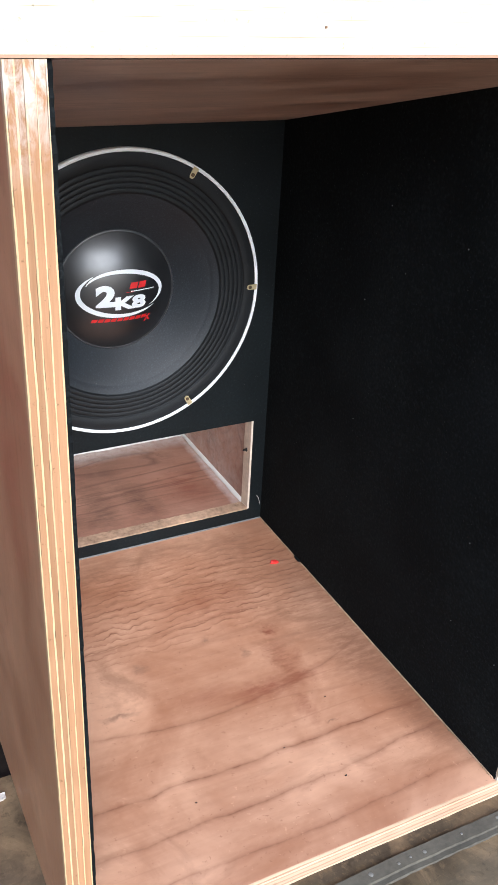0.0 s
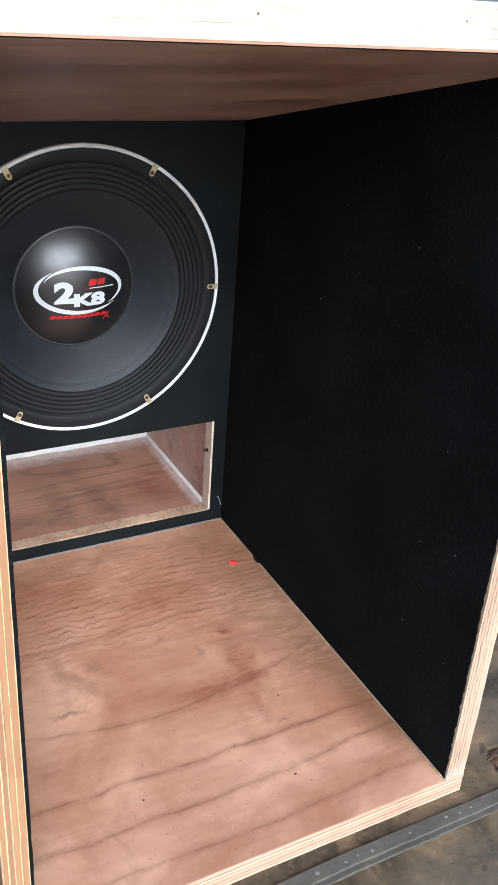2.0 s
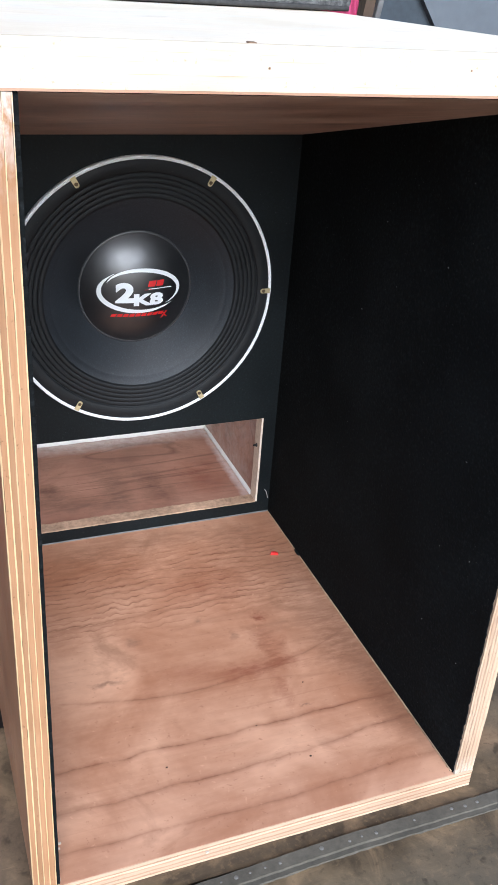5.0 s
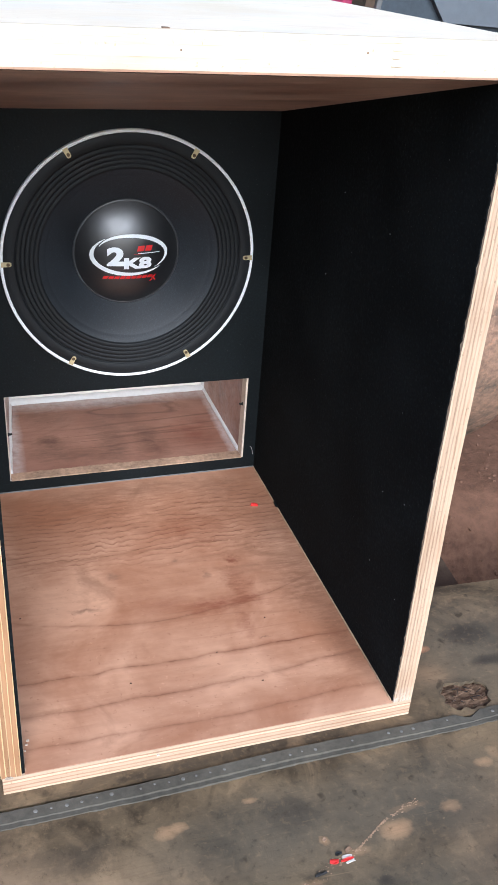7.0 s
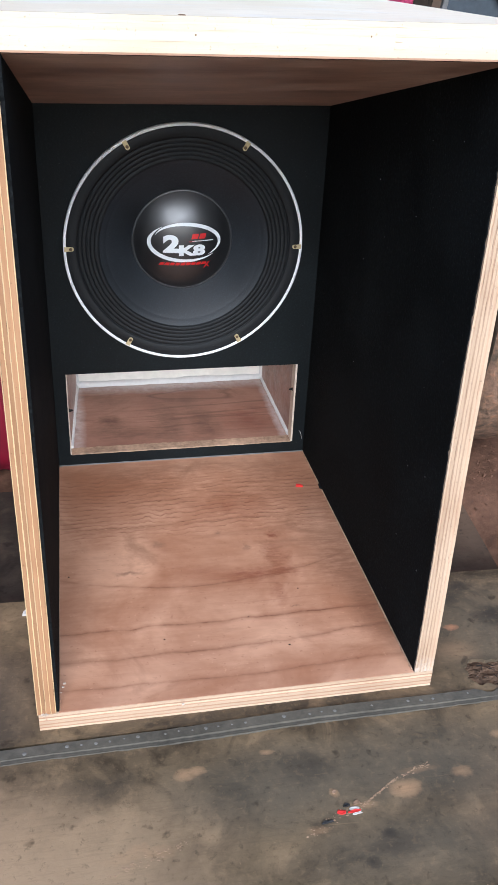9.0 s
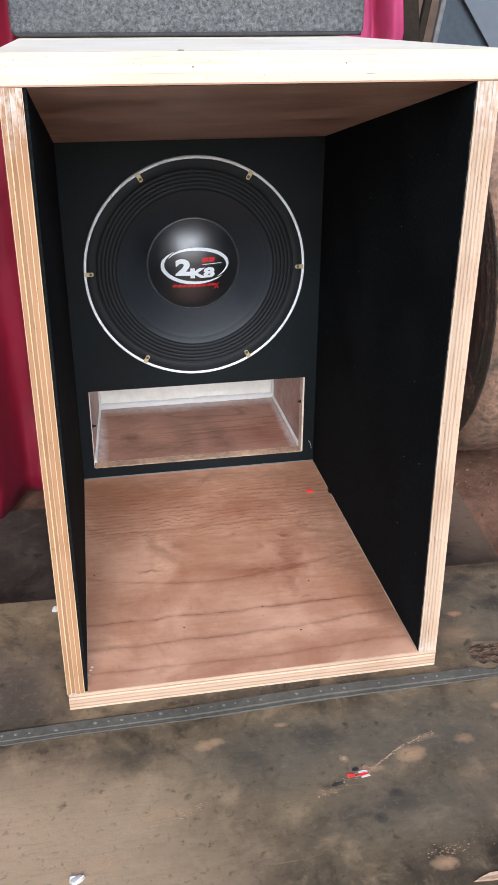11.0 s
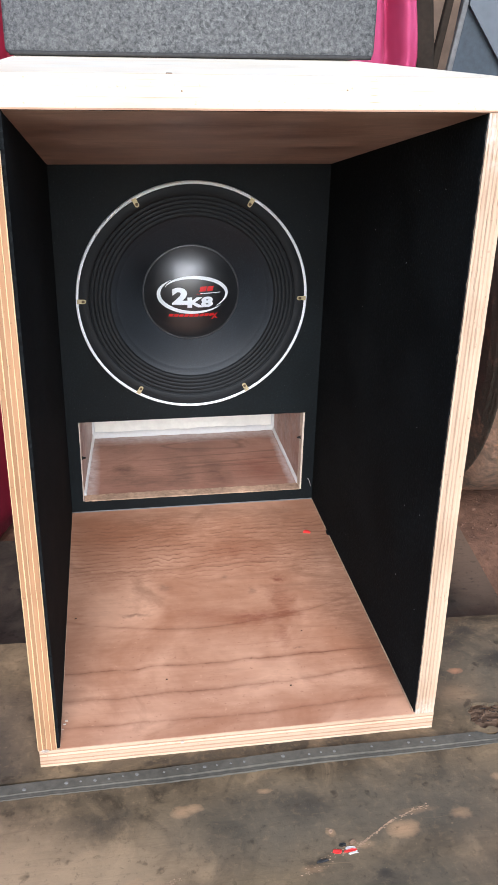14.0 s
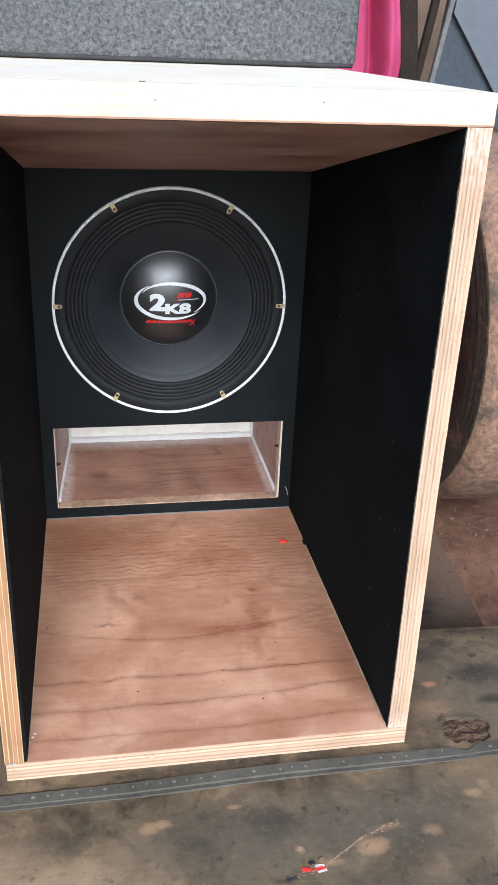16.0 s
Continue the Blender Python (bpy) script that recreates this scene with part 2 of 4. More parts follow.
def ply(name, along, c1, c2, c3):
    """End and long grain of one ply."""
    m = Mat(name, 0.65, spec=0.25)
    s = {"x": (6, 160, 160), "z": (160, 160, 6), "e": (190, 190, 190)}[along]
    g = m.noise(m.scaled(*s), 1.0, 4, 0.65)
    b = m.noise(m.scaled(9, 9, 9), 1.0, 3, 0.5)
    col = m.mix(m.ramp(g, (0.3, 0.0), (0.7, 1.0)), c2, c1)
    col = m.mix(m.ramp(b, (0.5, 0.0), (0.72, 0.6)), col, c3)
    own = m.math("MULTIPLY_ADD", m.random(), 0.34, 0.80)
    col = m.mix(1.0, col, own, "MULTIPLY")
    pit = m.noise(m.scaled(1, 1, 1), 260, 3, 0.6)
    col = m.mix(m.ramp(pit, (0.26, 0.5), (0.36, 0.0)), col, tuple(k * 0.35 for k in c3))
    if along == "z":
        x, _, z = m.split()
        high = m.ramp(z, (0.735, 0.0), (0.795, 1.0))
        foot = m.math("MULTIPLY", m.ramp(z, (0.03, 1.0), (0.055, 0.0)), m.math("GREATER_THAN", x, 0.0))
        rag = m.ramp(m.noise(m.scaled(1.6, 1, 0.6), 85, 5, 0.65, 0.5), (0.42, 0.0), (0.62, 0.7))
        col = m.mix(m.math("MULTIPLY", m.math("ADD", high, foot, 0.0, True), rag), col, (0.66, 0.6, 0.53))
    m.color(col)
    m.bump(g, 0.5, 0.0008)
    return m.m


M_PLY_PALE_X = ply("pale_ply_long", "x", (0.60, 0.44, 0.30), (0.52, 0.365, 0.24), (0.43, 0.28, 0.175))
M_PLY_TAN_X = ply("tan_ply_long", "x", (0.43, 0.265, 0.17), (0.36, 0.21, 0.128), (0.30, 0.16, 0.095))
# Top panel's front plies, also lightened for the daylight glare.
M_PLY_TOP = ply("daylit_ply_long", "x", (0.76, 0.65, 0.48), (0.70, 0.58, 0.41), (0.60, 0.46, 0.30))
M_PLY_TOP2 = ply("daylit_ply_cross", "x", (0.70, 0.57, 0.41), (0.64, 0.50, 0.35), (0.55, 0.41, 0.27))
M_PLY_PALE_Z = ply("pale_ply_upright", "z", (0.55, 0.39, 0.215), (0.49, 0.33, 0.17), (0.41, 0.25, 0.122))
M_PLY_TAN_Z = ply("tan_ply_upright", "z", (0.35, 0.192, 0.098), (0.28, 0.143, 0.068), (0.20, 0.092, 0.042))
# Right panel's edge plies: the upright colours lightened, standing in for stronger light.
M_PLY_PALE_Z_LIT = ply("lit_pale_ply_upright", "z", (0.56, 0.41, 0.28), (0.50, 0.35, 0.23), (0.42, 0.275, 0.17))
M_PLY_TAN_Z_LIT = ply("lit_tan_ply_upright", "z", (0.47, 0.325, 0.218), (0.40, 0.26, 0.168), (0.31, 0.18, 0.11))


def black(name, c, rough, spec, bump, scale):
    m = Mat(name, rough, spec=spec)
    g = m.noise(m.scaled(1, 1, 1), scale, 3, 0.6)
    b = m.noise(m.scaled(1, 1, 1), 8, 4, 0.6)
    col = m.mix(m.ramp(b, (0.35, 0.0), (0.7, 1.0)), tuple(k * 0.7 for k in c), tuple(k * 1.5 for k in c))
    col = m.mix(m.ramp(g, (0.35, 0.6), (0.65, 0.0)), col, tuple(k * 0.45 for k in c))
    col = m.mix(m.ramp(g, (0.56, 0.0), (0.72, 0.6)), col, tuple(k * 2.2 for k in c))
    dust = m.ramp(m.noise(m.scaled(1, 1, 1), 420, 1, 0.5), (0.76, 0.0), (0.8, 0.25))
    m.color(m.mix(dust, col, (0.2, 0.19, 0.17)))
    m.rough(m.ramp(b, (0.3, rough - 0.06), (0.7, rough + 0.08)))
    m.bump(g, bump, 0.0008)
    return m.m


M_BLACK = black("black_side_paint", (0.0085, 0.0096, 0.0098), 0.85, 0.05, 0.9, 260)
M_BAFFLE = black("black_baffle_paint", (0.0056, 0.0082, 0.0092), 0.55, 0.18, 0.4, 300)
M_RUBBER = black("speaker_cloth", (0.0082, 0.0098, 0.011), 0.58, 0.32, 0.2, 700)
M_CONE = black("cone_paper", (0.0155, 0.0194, 0.0238), 0.52, 0.42, 0.15, 500)


def plain(name, c, rough=0.5, metal=0.0, spec=0.5, vary=0.15, scale=60, bump=0.1):
    m = Mat(name, rough, metal, spec)
    g = m.noise(m.scaled(1, 1, 1), scale, 4, 0.6)
    h = m.noise(m.scaled(1, 1, 1), scale / 9, 3, 0.6)
    f = m.math("MULTIPLY_ADD", m.math("ADD", g, h), vary * 2, 1 - vary * 2)
    m.color(m.mix(1.0, (*c, 1), f, "MULTIPLY"))
    m.rough(m.ramp(h, (0.3, max(rough - 0.08, 0.03)), (0.7, rough + 0.1)))
    m.bump(g, bump, 0.0006)
    return m.m


M_CAP = plain("cap_gloss", (0.006, 0.0068, 0.008), 0.42, 0, 0.8, 0.1, 900, 0.0)
M_CAP.node_tree.nodes["Principled BSDF"].inputs["Coat Weight"].default_value = 0.8
M_CAP.node_tree.nodes["Principled BSDF"].inputs["Coat Roughness"].default_value = 0.29
M_BEAD = plain("glossy_bead", (0.035, 0.037, 0.04), 0.35, 0, 0.7, 0.2, 200, 0.1)
M_WHITE = plain("white_gasket", (0.92, 0.93, 0.93), 0.5, 0, 0.5, 0.03, 150, 0.1)
M_PRINT = plain("white_print", (0.78, 0.82, 0.83), 0.4, 0, 0.5, 0.04, 150, 0.02)
M_REDPRINT = plain("red_print", (0.55, 0.02, 0.02), 0.4, 0, 0.5, 0.1, 150, 0.02)
M_BRASS = plain("yellow_zinc", (0.62, 0.52, 0.30), 0.45, 0.5, 0.5, 0.2, 200, 0.1)
M_SCREW = plain("brown_screw", (0.16, 0.11, 0.06), 0.45, 0.6, 0.5, 0.3, 200, 0.1)
M_GLUE = plain("white_sealant", (0.78, 0.78, 0.76), 0.45, 0, 0.5, 0.1, 120, 0.4)
M_WOODFILL = plain("pale_wood_filler", (0.6, 0.5, 0.4), 0.7, 0, 0.3, 0.3, 150, 0.4)
M_FILLER = plain("grey_filler", (0.17, 0.168, 0.158), 0.6, 0, 0.4, 0.4, 120, 0.4)
M_CREAM = plain("cream_board", (0.92, 0.90, 0.82), 0.6, 0, 0.3, 0.14, 70, 0.2)
M_SPLINT = plain("raw_splinters", (0.46, 0.31, 0.21), 0.8, 0, 0.2, 0.6, 160, 0.8)
M_FLAKE = plain("tan_flakes", (0.30, 0.195, 0.122), 0.8, 0, 0.2, 0.5, 160, 0.6)
M_TORN = plain("torn_dark_wood", (0.18, 0.112, 0.07), 0.85, 0, 0.2, 0.5, 200, 0.8)
M_RED = plain("red_plastic", (0.6, 0.03, 0.025), 0.35, 0, 0.5, 0.1, 150, 0.05)
M_PAPER = plain("white_scrap", (0.52, 0.48, 0.43), 0.6, 0, 0.3, 0.1, 150, 0.1)
M_LINT = plain("grey_lint", (0.3, 0.3, 0.29), 0.8, 0, 0.2, 0.2, 150, 0.1)
M_STONE = plain("earthy_stones", (0.15, 0.082, 0.053), 0.9, 0, 0.15, 0.5, 60, 0.5)
M_CHAR = plain("black_scrap", (0.015, 0.014, 0.013), 0.6, 0, 0.3, 0.3, 150, 0.3)


def board_mat(name, dark, mid, tan, stains=()):
    """Old film-faced board: soft patches, stains and painted shade of given place and size, scratches and pits."""
    m = Mat(name, 0.6, spec=0.2)
    warp = m.n.new("ShaderNodeVectorMath")
    warp.operation = "MULTIPLY_ADD"
    m.l.new(m.noise(m.scaled(1, 1, 1), 14, 5, 0.65, 0.0, True), warp.inputs[0])
    warp.inputs[1].default_value = (0.07, 0.07, 0.0)
    m.l.new(m.pos, warp.inputs[2])
    fine = m.n.new("ShaderNodeVectorMath")
    fine.operation = "MULTIPLY_ADD"
    m.l.new(m.noise(m.scaled(1, 1, 1), 60, 5, 0.7, 0.0, True), fine.inputs[0])
    fine.inputs[1].default_value = (0.016, 0.012, 0.0)
    m.l.new(m.pos, fine.inputs[2])
    a = m.noise(m.scaled(1, 1, 1), 4.2, 7, 0.62, 0.7)
    b = m.noise(m.scaled(1, 1, 1), 15, 6, 0.6, 0.6)
    d = m.noise(m.scaled(1, 1, 1), 90, 6, 0.7, 0.3)
    col = m.mix(m.ramp(a, (0.40, 0.0), (0.60, 1.0)), dark, mid)
    col = m.mix(m.ramp(b, (0.53, 0.0), (0.70, 0.7)), col, tan)
    col = m.mix(m.ramp(b, (0.33, 0.85), (0.47, 0.0)), col, tuple(k * 0.45 for k in dark))
    for x, y, rx, ry, c, strength in stains:
        off = m.n.new("ShaderNodeVectorMath")
        off.operation = "SUBTRACT"
        small = max(rx, ry) < 0.035
        m.l.new((fine if small else warp).outputs[0], off.inputs[0])
        off.inputs[1].default_value = (x + 0.008, y + 0.006, 0) if small else (x + 0.035, y + 0.035, 0)
        ln = m.n.new("ShaderNodeVectorMath")
        ln.operation = "LENGTH"
        m.l.new(m.scaled(1 / rx, 1 / ry, 0, off.outputs[0]), ln.inputs[0])
        near = m.ramp(ln.outputs["Value"], (0.2, 1.0), (0.7, 0.55), (1.1, 0.0))
        col = m.mix(m.math("MULTIPLY", near, strength), col, c)
    col = m.mix(m.ramp(d, (0.54, 0.0), (0.74, 0.32)), col, tan)
    e = m.noise(m.scaled(1, 1, 1), 210, 4, 0.6, 0.8)
    col = m.mix(m.ramp(e, (0.66, 0.0), (0.73, 0.25)), col, tuple(min(k * 1.25, 0.5) for k in tan))
    col = m.mix(m.ramp(e, (0.28, 0.2), (0.35, 0.0)), col, tuple(k * 0.4 for k in dark))
    col = m.mix(m.ramp(d, (0.28, 0.6), (0.43, 0.0)), col, tuple(k * 0.55 for k in dark))
    scr = m.noise(m.scaled(16, 150, 30), 1, 3, 0.6, 0.8)
    col = m.mix(m.ramp(scr, (0.66, 0.0), (0.74, 0.3)), col, tan)
    spots = m.noise(m.scaled(1, 1, 1), 38, 3, 0.5, 0.2)
    col = m.mix(m.ramp(spots, (0.66, 0.0), (0.74, 0.65)), col, tuple(k * 0.4 for k in dark))
    grain = m.noise(m.scaled(22, 190, 22), 1, 4, 0.7, 0.3)
    col = m.mix(m.ramp(grain, (0.34, 0.14), (0.5, 0.0)), col, tuple(k * 0.6 for k in dark))
    m.color(col)
    m.rough(m.ramp(a, (0.3, 0.5), (0.7, 0.75)))
    m.bump(m.math("ADD", b, d), 0.35, 0.002)
    return m.m


TAN, ORANGE, BLACK_BROWN, SLATE = (0.36, 0.246, 0.145), (0.38, 0.228, 0.122), (0.04, 0.033, 0.025), (0.098, 0.081, 0.057)
BOARD_MARKS = (
    (-0.37, -0.19, 0.25, 0.14, TAN, 0.95),
    (-0.27, -0.30, 0.26, 0.13, TAN, 0.85),
    (-0.14, -0.18, 0.12, 0.08, TAN, 0.4),
    (0.36, -0.20, 0.16, 0.10, TAN, 0.35),
    (0.04, -0.13, 0.19, 0.08, SLATE, 0.75),
    (0.23, -0.12, 0.14, 0.08, SLATE, 0.7),
    (0.16, -0.24, 0.16, 0.06, SLATE, 0.6),
    (0.06, -0.11, 0.05, 0.03, BLACK_BROWN, 0.55),
    (0.29, -0.23, 0.07, 0.04, BLACK_BROWN, 0.55),
    (-0.19, -0.100, 0.06, 0.025, BLACK_BROWN, 0.5),
    (0.135, -0.235, 0.04, 0.018, BLACK_BROWN, 0.6),
    (0.173, -0.160, 0.024, 0.016, ORANGE, 0.85),
    (-0.090, -0.099, 0.017, 0.012, ORANGE, 0.65),
    (-0.074, -0.095, 0.012, 0.008, ORANGE, 0.58),
    (0.112, -0.176, 0.024, 0.007, ORANGE, 0.43),
    (0.052, -0.200, 0.018, 0.007, ORANGE, 0.40),
    (0.200, -0.136, 0.030, 0.006, ORANGE, 0.29),
    (0.084, -0.153, 0.008, 0.007, ORANGE, 0.65),
    (0.015, -0.080, 0.012, 0.005, ORANGE, 0.58),
    (0.252, -0.147, 0.016, 0.010, ORANGE, 0.50),
    (-0.148, -0.201, 0.050, 0.008, ORANGE, 0.32),
    (-0.232, -0.257, 0.040, 0.012, ORANGE, 0.29),
    (0.33, 0.06, 0.06, 0.035, ORANGE, 0.25),
    (0.42, 0.10, 0.17, 0.13, SLATE, 0.75),
    (-0.36, 0.07, 0.13, 0.11, (0.1, 0.072, 0.05), 0.8),
    (0.42, 0.13, 0.045, 0.03, BLACK_BROWN, 0.9),
    (0.35, 0.17, 0.03, 0.02, BLACK_BROWN, 0.85),
    (0.46, 0.06, 0.03, 0.02, BLACK_BROWN, 0.8),
    (0.31, 0.11, 0.02, 0.02, BLACK_BROWN, 0.7),
    (0.39, 0.20, 0.03, 0.015, BLACK_BROWN, 0.8),
    (0.33, 0.06, 0.03, 0.02, ORANGE, 0.22),
    (0.360, 0.0135, 0.050, 0.036, BLACK_BROWN, 0.75),
    (0.341, 0.108, 0.012, 0.007, (0.36, 0.17, 0.09), 0.8),
    (0.326, -0.098, 0.016, 0.008, ORANGE, 0.58),
    (0.345, -0.085, 0.010, 0.012, ORANGE, 0.36),
    (0.424, 0.066, 0.03, 0.012, BLACK_BROWN, 0.9),
    (0.133, -0.217, 0.012, 0.008, BLACK_BROWN, 0.9),
    (0.103, -0.250, 0.011, 0.009, BLACK_BROWN, 0.9),
    (0.156, -0.324, 0.020, 0.010, ORANGE, 0.8),
    # Darker patch left of the cabinet, darker band along its front foot.
    (-0.335, 0.02, 0.05, 0.10, BLACK_BROWN, 0.6),
    (0.02, -0.010, 0.30, 0.012, BLACK_BROWN, 0.55),
)
M_BOARD = board_mat("worn_dark_board", (0.066, 0.047, 0.028), (0.166, 0.116, 0.065), (0.29, 0.194, 0.107), BOARD_MARKS)
# Lower board: shade painted as dark timber and a darker band, lit right end lighter.
M_LOWER = board_mat("shade_painted_timber", (0.034, 0.027, 0.02), (0.058, 0.045, 0.032), (0.09, 0.069, 0.047), ((0.56, 0.62, 0.13, 0.3, (0.15, 0.098, 0.064), 0.85), (0.5, 0.33, 0.3, 0.085, (0.036, 0.019, 0.012), 0.9)))


def dirt_mat():
    m = Mat("red_brown_dirt", 0.9, spec=0.15)
    a = m.noise(m.scaled(1, 1, 1), 2.6, 6, 0.65, 0.3)
    b = m.noise(m.scaled(1, 1, 1), 34, 6, 0.7)
    col = m.mix(m.ramp(a, (0.35, 0.0), (0.65, 1.0)), (0.08, 0.042, 0.026), (0.148, 0.078, 0.048))
    col = m.mix(m.ramp(b, (0.4, 0.0), (0.75, 0.7)), col, (0.225, 0.118, 0.074))
    col = m.mix(m.ramp(b, (0.27, 0.7), (0.4, 0.0)), col, (0.08, 0.05, 0.035))
    m.color(col)
    m.bump(b, 0.9, 0.007)
    return m.m


M_DIRT = dirt_mat()


def tyre_mat(name, dusty, caked):
    m = Mat(name, 0.75, spec=0.3)
    a = m.noise(m.scaled(1, 1, 1), 14, 6, 0.7, 0.4)
    b = m.noise(m.scaled(1, 1, 1), 90, 5, 0.7)
    dust = m.mix(m.ramp(b, (0.35, 0.0), (0.7, 1.0)), (0.17, 0.108, 0.074), (0.36, 0.213, 0.138))
    col = m.mix(m.ramp(a, (dusty - 0.1, 0.0), (dusty + 0.12, 1.0)), (0.075, 0.066, 0.048), dust)
    crust = m.noise(m.scaled(1, 1, 1), 45, 5, 0.7, 0.4)
    m.color(m.mix(m.ramp(crust, (0.58, 0.0), (0.68, caked)), col, (0.42, 0.2, 0.11)))
    m.bump(m.math("ADD", crust, b), 0.8, 0.004)
    return m.m


M_TREAD = tyre_mat("dusty_tread", 0.4, 0.6)
M_TYRE = tyre_mat("tyre_sidewall", 0.62, 0.1)


def cloth_mat(name, deep, high):
    m = Mat(name, 0.5, spec=0.35)
    w = m.noise(m.scaled(400, 400, 400), 1, 2, 0.5)
    h = m.noise(m.scaled(5, 5, 3), 1, 4, 0.6)
    m.color(m.mix(m.ramp(h, (0.35, 0.0), (0.65, 1.0)), deep, high))
    m.put(m.b.inputs["Sheen Weight"], 0.08)
    m.put(m.b.inputs["Sheen Tint"], (1.0, 0.45, 0.6, 1.0))
    m.bump(w, 0.3, 0.0006)
    return m.m


M_CLOTH = cloth_mat("crimson_cloth", (0.20, 0.007, 0.022), (0.37, 0.015, 0.045))
# Right-hand cloth: pinker hue, with the strong light on it put into the colour.
M_PINK = cloth_mat("lit_pink_cloth", (0.56, 0.05, 0.15), (0.8, 0.15, 0.33))


def felt_mat():
    m = Mat("grey_carpet", 0.95, spec=0.1)
    a = m.noise(m.scaled(1, 1, 1), 420, 4, 0.75)
    b = m.noise(m.scaled(1, 1, 1), 150, 5, 0.75, 0.4)
    c = m.noise(m.scaled(1, 1, 1), 12, 3, 0.6)
    col = m.mix(m.ramp(b, (0.36, 0.0), (0.64, 1.0)), (0.06, 0.06, 0.058), (0.235, 0.233, 0.222))
    col = m.mix(m.ramp(a, (0.35, 0.5), (0.6, 0.0)), col, (0.045, 0.045, 0.048))
    m.color(m.mix(m.ramp(c, (0.35, 0.35), (0.65, 0.0)), col, (0.1, 0.1, 0.1)))
    m.bump(m.math("ADD", a, b), 0.9, 0.003)
    return m.m


M_FELT = felt_mat()
# Felt darkened to paint the shade under the carpeted box's front edge.
M_HEM = plain("shade_dark_felt", (0.045, 0.043, 0.041), 0.95, 0, 0.1, 0.5, 200, 0.8)
M_STRIP = plain("dull_metal_strip", (0.082, 0.072, 0.055), 0.8, 0.0, 0.25, 0.48, 110, 0.9)
M_STUD = plain("bright_studs", (0.155, 0.146, 0.125), 0.75, 0.0, 0.4, 0.4, 90, 0.2)
M_NAVY = plain("dark_blue_grey_paint", (0.032, 0.043, 0.053), 0.55, 0.0, 0.4, 0.42, 90, 0.4)
M_GREYP = plain("blue_grey_paint", (0.092, 0.105, 0.118), 0.5, 0.0, 0.5, 0.2, 45, 0.2)
M_CHIPPED = plain("chipped_pale_paint", (0.13, 0.13, 0.125), 0.7, 0, 0.3, 0.45, 80, 0.6)
M_RUST = plain("rusty_steel", (0.024, 0.018, 0.013), 0.85, 0.0, 0.12, 0.48, 70, 0.8)
M_RIM = plain("dark_rim_steel", (0.03, 0.028, 0.026), 0.5, 0.5, 0.4, 0.4, 40, 0.3)
M_WALL = plain("brown_wall", (0.16, 0.11, 0.075), 0.85, 0, 0.2, 0.35, 25, 0.5)


# ---- mesh helpers ----
def mesh_of(bm, name, mats, smooth=False):
    bmesh.ops.recalc_face_normals(bm, faces=bm.faces)
    me = bpy.data.meshes.new(name)
    bm.to_mesh(me)
    bm.free()
    for k in mats if isinstance(mats, (list, tuple)) else (mats,):
        me.materials.append(k)
    if smooth:
        me.shade_smooth()
    return me


def thing(name, label, category, at=(0, 0, 0), kind="", group=""):
    ob = new(name)
    ob.location = at
    return tagged(ob, label, category, group, kind)


def part(name, bm, material, parent, label="", smooth=False):
    """Links a bmesh, given in world metres, as one mesh object under a thing or under a part."""
    base = Vector((0, 0, 0))
    p = parent
    while p:
        base += p.location
        p = p.parent
    if isinstance(bm, bmesh.types.BMesh):
        bmesh.ops.translate(bm, verts=bm.verts, vec=-base)
        bm = mesh_of(bm, name, material, smooth)
    ob = new(name, bm)
    ob.parent = parent
    return tagged(ob, label)


def whole(name, bm, material, label, category, kind="", smooth=False, group=""):
    return tagged(new(name, mesh_of(bm, name, material, smooth)), label, category, group, kind)


def box(x0, x1, y0, y1, z0, z1, bevel=0.0, bm=None):
    bm = bm or bmesh.new()
    v = [bm.verts.new((x, y, z)) for x in (x0, x1) for y in (y0, y1) for z in (z0, z1)]
    fs = [bm.faces.new([v[i] for i in q]) for q in ((0, 1, 3, 2), (4, 6, 7, 5), (0, 4, 5, 1), (2, 3, 7, 6), (0, 2, 6, 4), (1, 5, 7, 3))]
    if bevel:
        bmesh.ops.bevel(bm, geom=list({e for f in fs for e in f.edges}), offset=bevel, segments=2, affect="EDGES", profile=0.6)
    return bm


def prism(points, axis, a, b, bm=None):
    """A solid from an outline in the two other axes, between a and b along axis."""
    bm = bm or bmesh.new()

    def at(p, k):
        return {"x": (k, p[0], p[1]), "y": (p[0], k, p[1]), "z": (p[0], p[1], k)}[axis]

    low = [bm.verts.new(at(p, a)) for p in points]
    top = [bm.verts.new(at(p, b)) for p in points]
    n = len(points)
    bm.faces.new(low)
    bm.faces.new(top[::-1])
    for i in range(n):
        bm.faces.new((low[i], low[(i + 1) % n], top[(i + 1) % n], top[i]))
    return bm


def lathe(profile, centre, n=96, bm=None, closed=False):
    """Turns (radius, y) pairs round an axis along y through centre (x, z)."""
    bm = bm or bmesh.new()
    rings = []
    for r, y in profile:
        if r < 1e-6:
            rings.append([bm.verts.new((centre[0], y, centre[1]))])
        else:
            rings.append([bm.verts.new((centre[0] + r * math.cos(k * math.tau / n), y, centre[1] + r * math.sin(k * math.tau / n))) for k in range(n)])
    pairs = list(zip(rings, rings[1:])) + ([(rings[-1], rings[0])] if closed else [])
    for a, b in pairs:
        for k in range(n):
            q = [a[k % len(a)], a[(k + 1) % n % len(a)], b[(k + 1) % n % len(b)], b[k % len(b)]]
            q = list(dict.fromkeys(q))
            if len(q) > 2:
                bm.faces.new(q)
    return bm


rnd = random.Random(7)

# ---- the loudspeaker cabinet ----
XL, XR = -0.2685, 0.2675            # outer faces of the side panels
IL, IR = -0.2400, 0.2390            # inner faces
